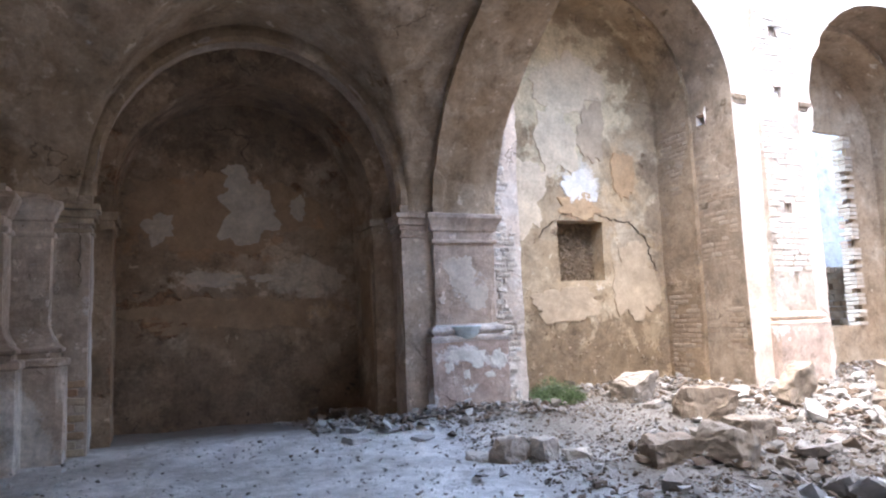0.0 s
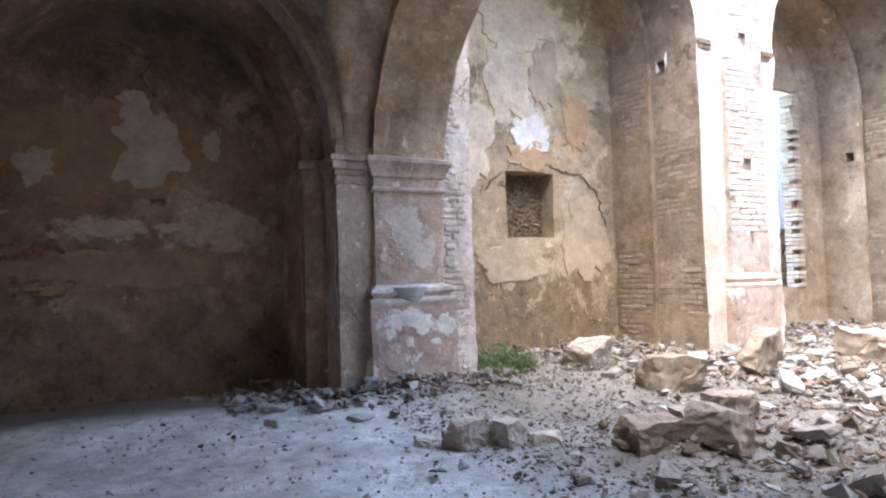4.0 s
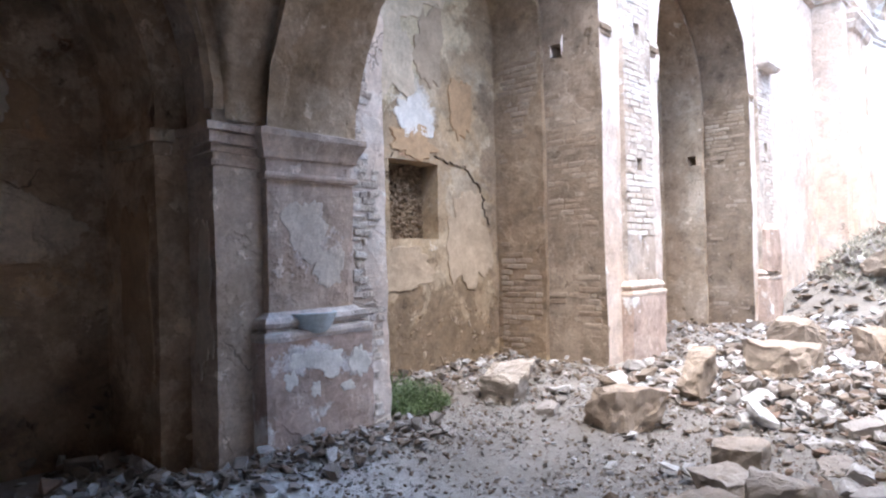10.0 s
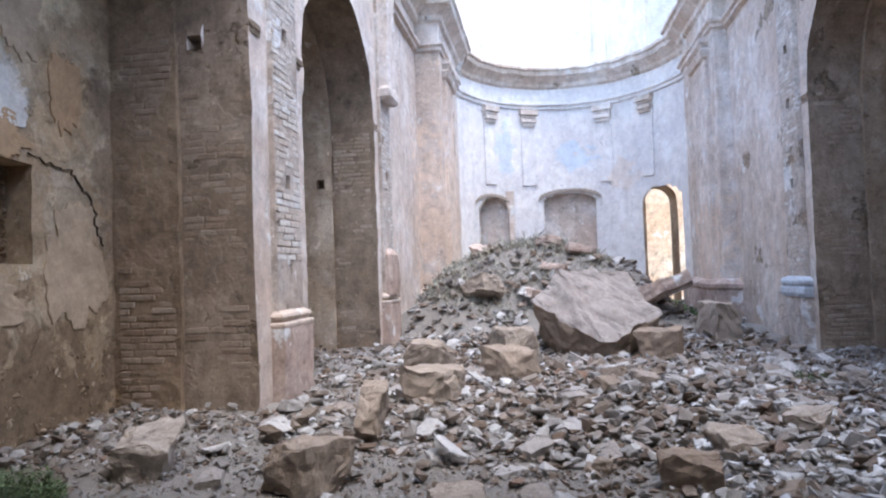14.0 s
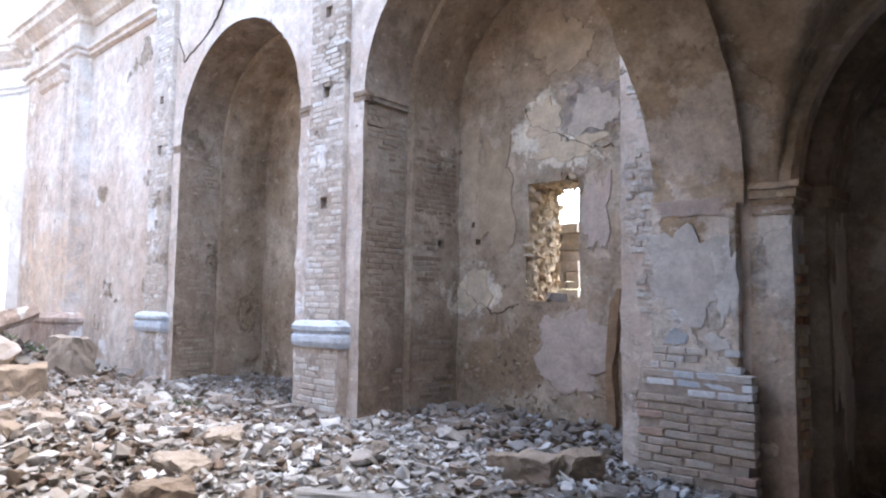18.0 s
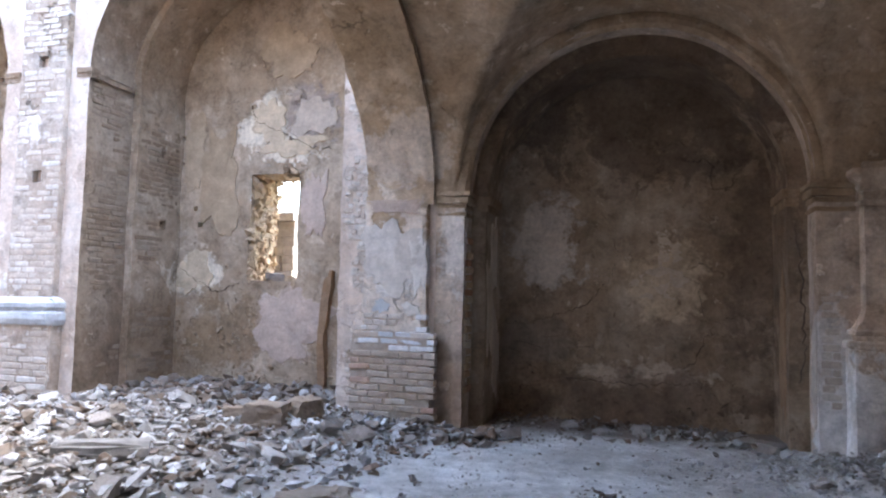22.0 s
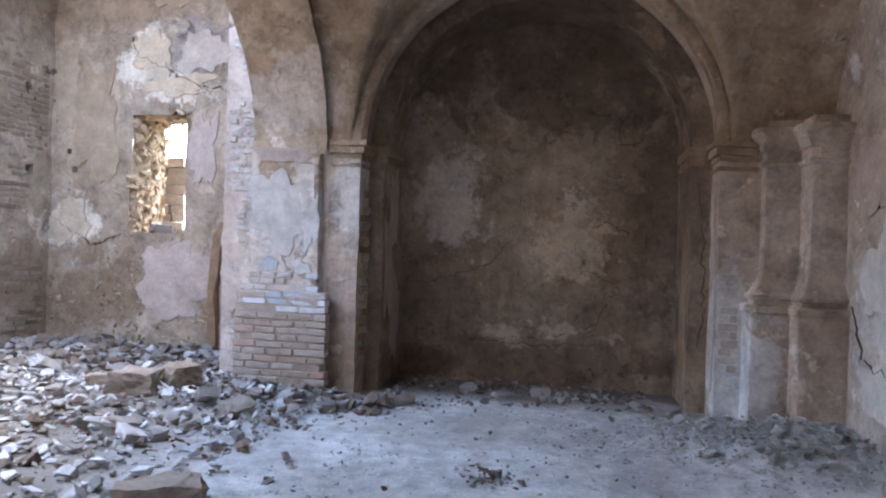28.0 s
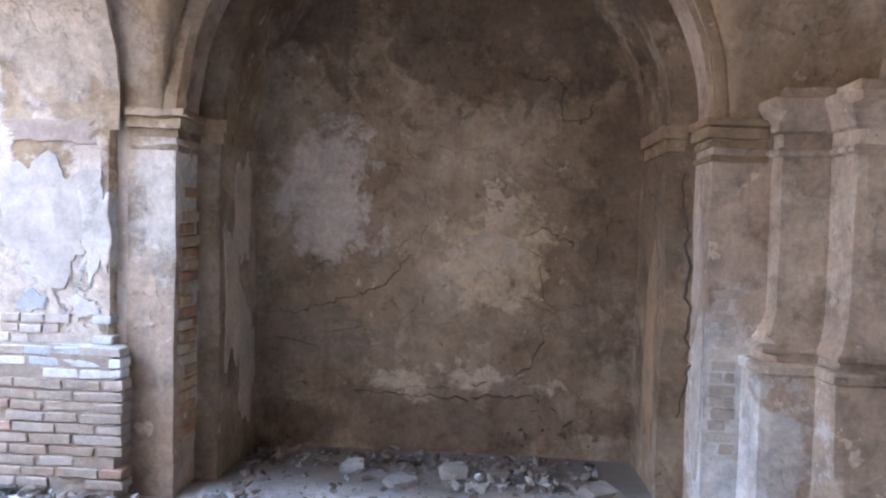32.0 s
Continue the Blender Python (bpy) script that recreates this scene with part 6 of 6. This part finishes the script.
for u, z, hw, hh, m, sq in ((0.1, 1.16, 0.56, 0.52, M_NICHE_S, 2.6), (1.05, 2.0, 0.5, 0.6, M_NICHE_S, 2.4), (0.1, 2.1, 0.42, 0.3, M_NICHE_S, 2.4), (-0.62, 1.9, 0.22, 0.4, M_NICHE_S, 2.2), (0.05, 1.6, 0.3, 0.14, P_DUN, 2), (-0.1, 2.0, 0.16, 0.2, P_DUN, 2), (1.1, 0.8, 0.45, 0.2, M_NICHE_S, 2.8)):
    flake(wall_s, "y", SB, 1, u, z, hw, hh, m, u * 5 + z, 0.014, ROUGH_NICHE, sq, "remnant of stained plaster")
for u, z, hw, hh, m, sq in ((5.08, 3.08, 0.3, 0.22, P_WHITE, 2), (5.05, 2.8, 0.32, 0.16, P_OCHRE, 2.4), (4.75, 3.75, 0.35, 0.5, P_CREAM, 2.2), (5.3, 3.9, 0.25, 0.45, P_TAN, 2), (5.85, 3.3, 0.22, 0.4, P_OCHRE, 2), (4.2, 2.9, 0.3, 0.5, P_CREAM, 2.2), (5.95, 1.75, 0.36, 0.5, P_TAN, 2.6), (4.75, 1.45, 0.5, 0.22, P_TAN, 2.6), (5.0, 4.6, 0.5, 0.4, P_CREAM, 2)):
    flake(n1, "y", NF + 1.45, -1, u, z, hw, hh, m, u * 2 + z, 0.016, ROUGH_CHAPEL, sq, "flaking remnant of ochre plaster")
for u, z, hw, hh, m, sq in ((5.16, 3.78, 0.28, 0.3, P_CREAM, 2.4), (4.82, 3.42, 0.48, 0.13, P_CREAM, 2.4), (4.48, 3.82, 0.3, 0.26, P_GREY, 3), (6.28, 1.66, 0.3, 0.3, P_CREAM, 2), (4.82, 0.98, 0.5, 0.42, P_PINK, 2.8), (4.9, 4.75, 0.4, 0.35, P_TAN, 2), (4.4, 2.6, 0.16, 0.5, P_PINK, 3), (5.95, 2.9, 0.28, 0.7, P_TAN, 2.8), (6.35, 3.4, 0.2, 0.5, P_TAN, 2.6)):
    flake(s1, "y", SF - 1.65, 1, u, z, hw, hh, m, u * 2 + z, 0.016, ROUGH_CHAPEL, sq, "flaking remnant of beige plaster")
for u, z, hw, hh, m, sq in ((2.64, 1.8, 0.27, 0.36, P_CREAM2, 2.6), (2.6, 2.33, 0.3, 0.07, P_PINK, 3), (2.74, 1.3, 0.1, 0.07, P_BLUE, 2), (2.42, 1.28, 0.1, 0.07, P_WHITE, 2), (2.35, 1.75, 0.09, 0.3, P_WHITE, 3)):
    flake(S_PIL, "y", SP, 1, u, z, hw, hh, m, u * 9 + z, 0.01, (0.008, 0.006), sq, "pale plaster remnant")
for u, z, hw, hh, m, sq in ((0.42, 1.45, 0.34, 0.3, P_WHITE, 2), (0.55, 1.0, 0.28, 0.24, P_WHITE, 2.2), (0.1, 1.35, 0.12, 0.2, P_WHITE, 2), (0.35, 0.6, 0.4, 0.16, P_WHITE, 2.4), (0.3, 2.15, 0.4, 0.3, P_PINK, 2.2), (1.0, 2.5, 0.5, 0.4, P_PINK, 2.4), (0.75, 2.05, 0.12, 0.2, P_WHITE, 2)):
    flake(west, "x", WX, 1, u, z, hw, hh, m, u * 4 + z, 0.01, (0.015, 0.008), sq, "remnant of white limewash")
for x, into, y, z, hw, hh, m in ((1.9, -1, -0.84, 2.0, 0.1, 0.12, P_CREAM2), (1.9, -1, -0.94, 1.1, 0.05, 0.6, P_CREAM2), (1.75, -1, -1.2, 1.35, 0.12, 0.55, P_DUN), (1.75, -1, -1.5, 0.8, 0.16, 0.4, P_GREY), (1.75, -1, -1.45, 1.9, 0.14, 0.4, P_GREY), (-1.27, 1, -0.8, 0.8, 0.08, 0.45, P_CREAM2), (-1.27, 1, -0.9, 1.7, 0.07, 0.4, P_GREY), (-1.1, 1, -1.25, 1.1, 0.14, 0.6, P_BROWN)):
    flake(wall_s, "x", x, into, y, z, hw, hh, m, x * 3 + z, 0.012, (0.015, 0.007), 2.8, "plaster sheet clinging to a jamb")
for x, into, y, z, hw, hh, m in ((-0.95, 1, 6.35, 0.75, 0.1, 0.4, P_CREAM2), (-0.95, 1, 6.38, 1.7, 0.08, 0.4, P_GREY), (-0.8, 1, 6.75, 1.2, 0.14, 0.5, P_BROWN), (1.88, -1, 6.34, 1.3, 0.09, 0.4, P_DUN), (1.68, -1, 6.8, 1.5, 0.2, 0.5, P_RUST)):
    flake(wall_n, "x", x, into, y, z, hw, hh, m, x * 3 + z, 0.012, (0.015, 0.007), 2.8, "plaster sheet clinging to a jamb")
north_pil = [o for o in bpy.data.objects if o.name == "pilaster"][0]
for u, z, hw, hh, m in ((2.4, 0.92, 0.12, 0.06, P_WHITE), (2.62, 0.88, 0.12, 0.09, P_WHITE), (2.84, 0.86, 0.09, 0.11, P_WHITE), (2.5, 0.72, 0.04, 0.05, P_WHITE), (2.3, 0.8, 0.05, 0.06, P_WHITE), (2.75, 0.7, 0.06, 0.03, P_WHITE)):
    flake(north_pil, "y", NP - 0.085, -1, u, z, hw, hh, m, u * 9 + z, 0.005, (0.012, 0.008), 2.0, "white limewash flake")
# thin dark sheets painted where the broken plinth foot is hollow and shaded
for u, z, hw, hh in ((2.82, 0.27, 0.16, 0.06), (2.5, 0.24, 0.12, 0.04), (2.25, 0.3, 0.07, 0.07)):
    flake(north_pil, "y", NP - 0.085, -1, u, z, hw, hh, P_HOLLOW, u * 7 + z, 0.003, (0.012, 0.008), 2.0, "dark patch standing for the hollow in the broken plinth foot")
for u, z, hw, hh, m in ((2.5, 1.75, 0.16, 0.2, P_GREY), (2.7, 1.5, 0.12, 0.12, P_GREY)):
    flake(north_pil, "y", NP, -1, u, z, hw, hh, m, u * 9 + z, 0.004, (0.008, 0.006), 2.4, "grey plaster skin")

# ---- bare rubble core where the plaster has fallen ----
def core_stones(name, parent, face, pos, into, u0, u1, z0, z1, count, size, material, label, seed, sunk=0.55, edge=0.25):
    rnd = random.Random(seed)
    V, F, base, made = [], [], 0, 0
    while made < count:
        u, z = rnd.uniform(u0, u1), rnd.uniform(z0, z1)
        made += 1
        if noise.noise(Vector((u * 2.6, z * 2.6, seed))) < -edge or noise.noise(Vector((u * 1.3, z * 1.3, seed + 3))) < (z - z0) / (z1 - z0) - 0.75:
            continue
        vs, fs = KINDS[rnd.randrange(5, len(KINDS))]
        r = rnd.uniform(*size) / 2
        w = vs * r @ np.array(Euler((rnd.uniform(0, 6), rnd.uniform(0, 6), rnd.uniform(0, 6))).to_matrix()).T
        p = Vector((u, pos, z)) if face == "y" else Vector((pos, u, z))
        p += push(p, *ROUGH_CHAPEL)
        p[1 if face == "y" else 0] -= into * r * sunk
        w += np.array(p[:])
        V.append(w)
        F.append(fs + base)
        base += len(vs)
    me = bpy.data.meshes.new(name)
    me.from_pydata(np.concatenate(V).tolist(), [], np.concatenate(F).tolist())
    me.materials.append(material)
    return tagged(new(name, me), label, "stones", kind="stuff")


M_EARTHCORE = stone_mat("earthen_core", [(0.0, (0.25, 0.18, 0.12)), (0.6, (0.36, 0.27, 0.19)), (1.0, (0.46, 0.37, 0.28))], 6)
# a darker core colour for the niche footings
M_DARKCORE = stone_mat("dark_core", [(0.0, (0.13, 0.095, 0.068)), (1.0, (0.24, 0.18, 0.13))], 6)
core_stones("bare_core", n1, "y", NF + 1.45, -1, 3.35, 6.45, 0.25, 1.22, 620, (0.04, 0.12), M_EARTHCORE, "bare earth and stone core under fallen plaster", 3)
core_stones("bare_core", s1, "y", SF - 1.65, 1, 5.2, 6.55, 0.3, 1.35, 330, (0.04, 0.13), M_EARTHCORE, "bare earth and stone core under fallen plaster", 5)
core_stones("bare_core", s1, "y", SF - 1.65, 1, 3.4, 5.4, 0.2, 0.55, 160, (0.05, 0.14), M_EARTHCORE, "bare earth and stone core under fallen plaster", 6)
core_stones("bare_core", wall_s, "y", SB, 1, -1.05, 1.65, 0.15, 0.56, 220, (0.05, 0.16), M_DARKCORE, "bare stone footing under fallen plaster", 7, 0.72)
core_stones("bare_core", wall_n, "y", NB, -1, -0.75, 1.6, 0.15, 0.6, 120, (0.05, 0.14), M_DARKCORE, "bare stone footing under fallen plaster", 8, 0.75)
core_stones("stucco_remains", wall_s, "y", SF - 1.65, 1, 9.3, 10.3, 4.45, 5.2, 40, (0.1, 0.24), M_JAMB_S, "broken stucco ornament on a chapel wall", 9, 0.3)

# ---- heavy blue-grey bases of the south brick pilasters ----
for x in (7.32, 12.05):
    bm = bmesh.new()
    ring_loft(bm, x - 0.36, x + 0.36, SF - 0.1, SP, [(0.06, 0.95), (0.115, 0.97), (0.13, 1.03), (0.125, 1.1), (0.1, 1.125), (0.1, 1.15), (0.125, 1.17), (0.125, 1.22), (0.07, 1.27), (0.0, 1.29)])
    weather(bm, 0.02, 0.014)
    part("base_cushion", bm, M_BLUESTONE, TALL[x, -1], "chipped blue-grey cushion base")
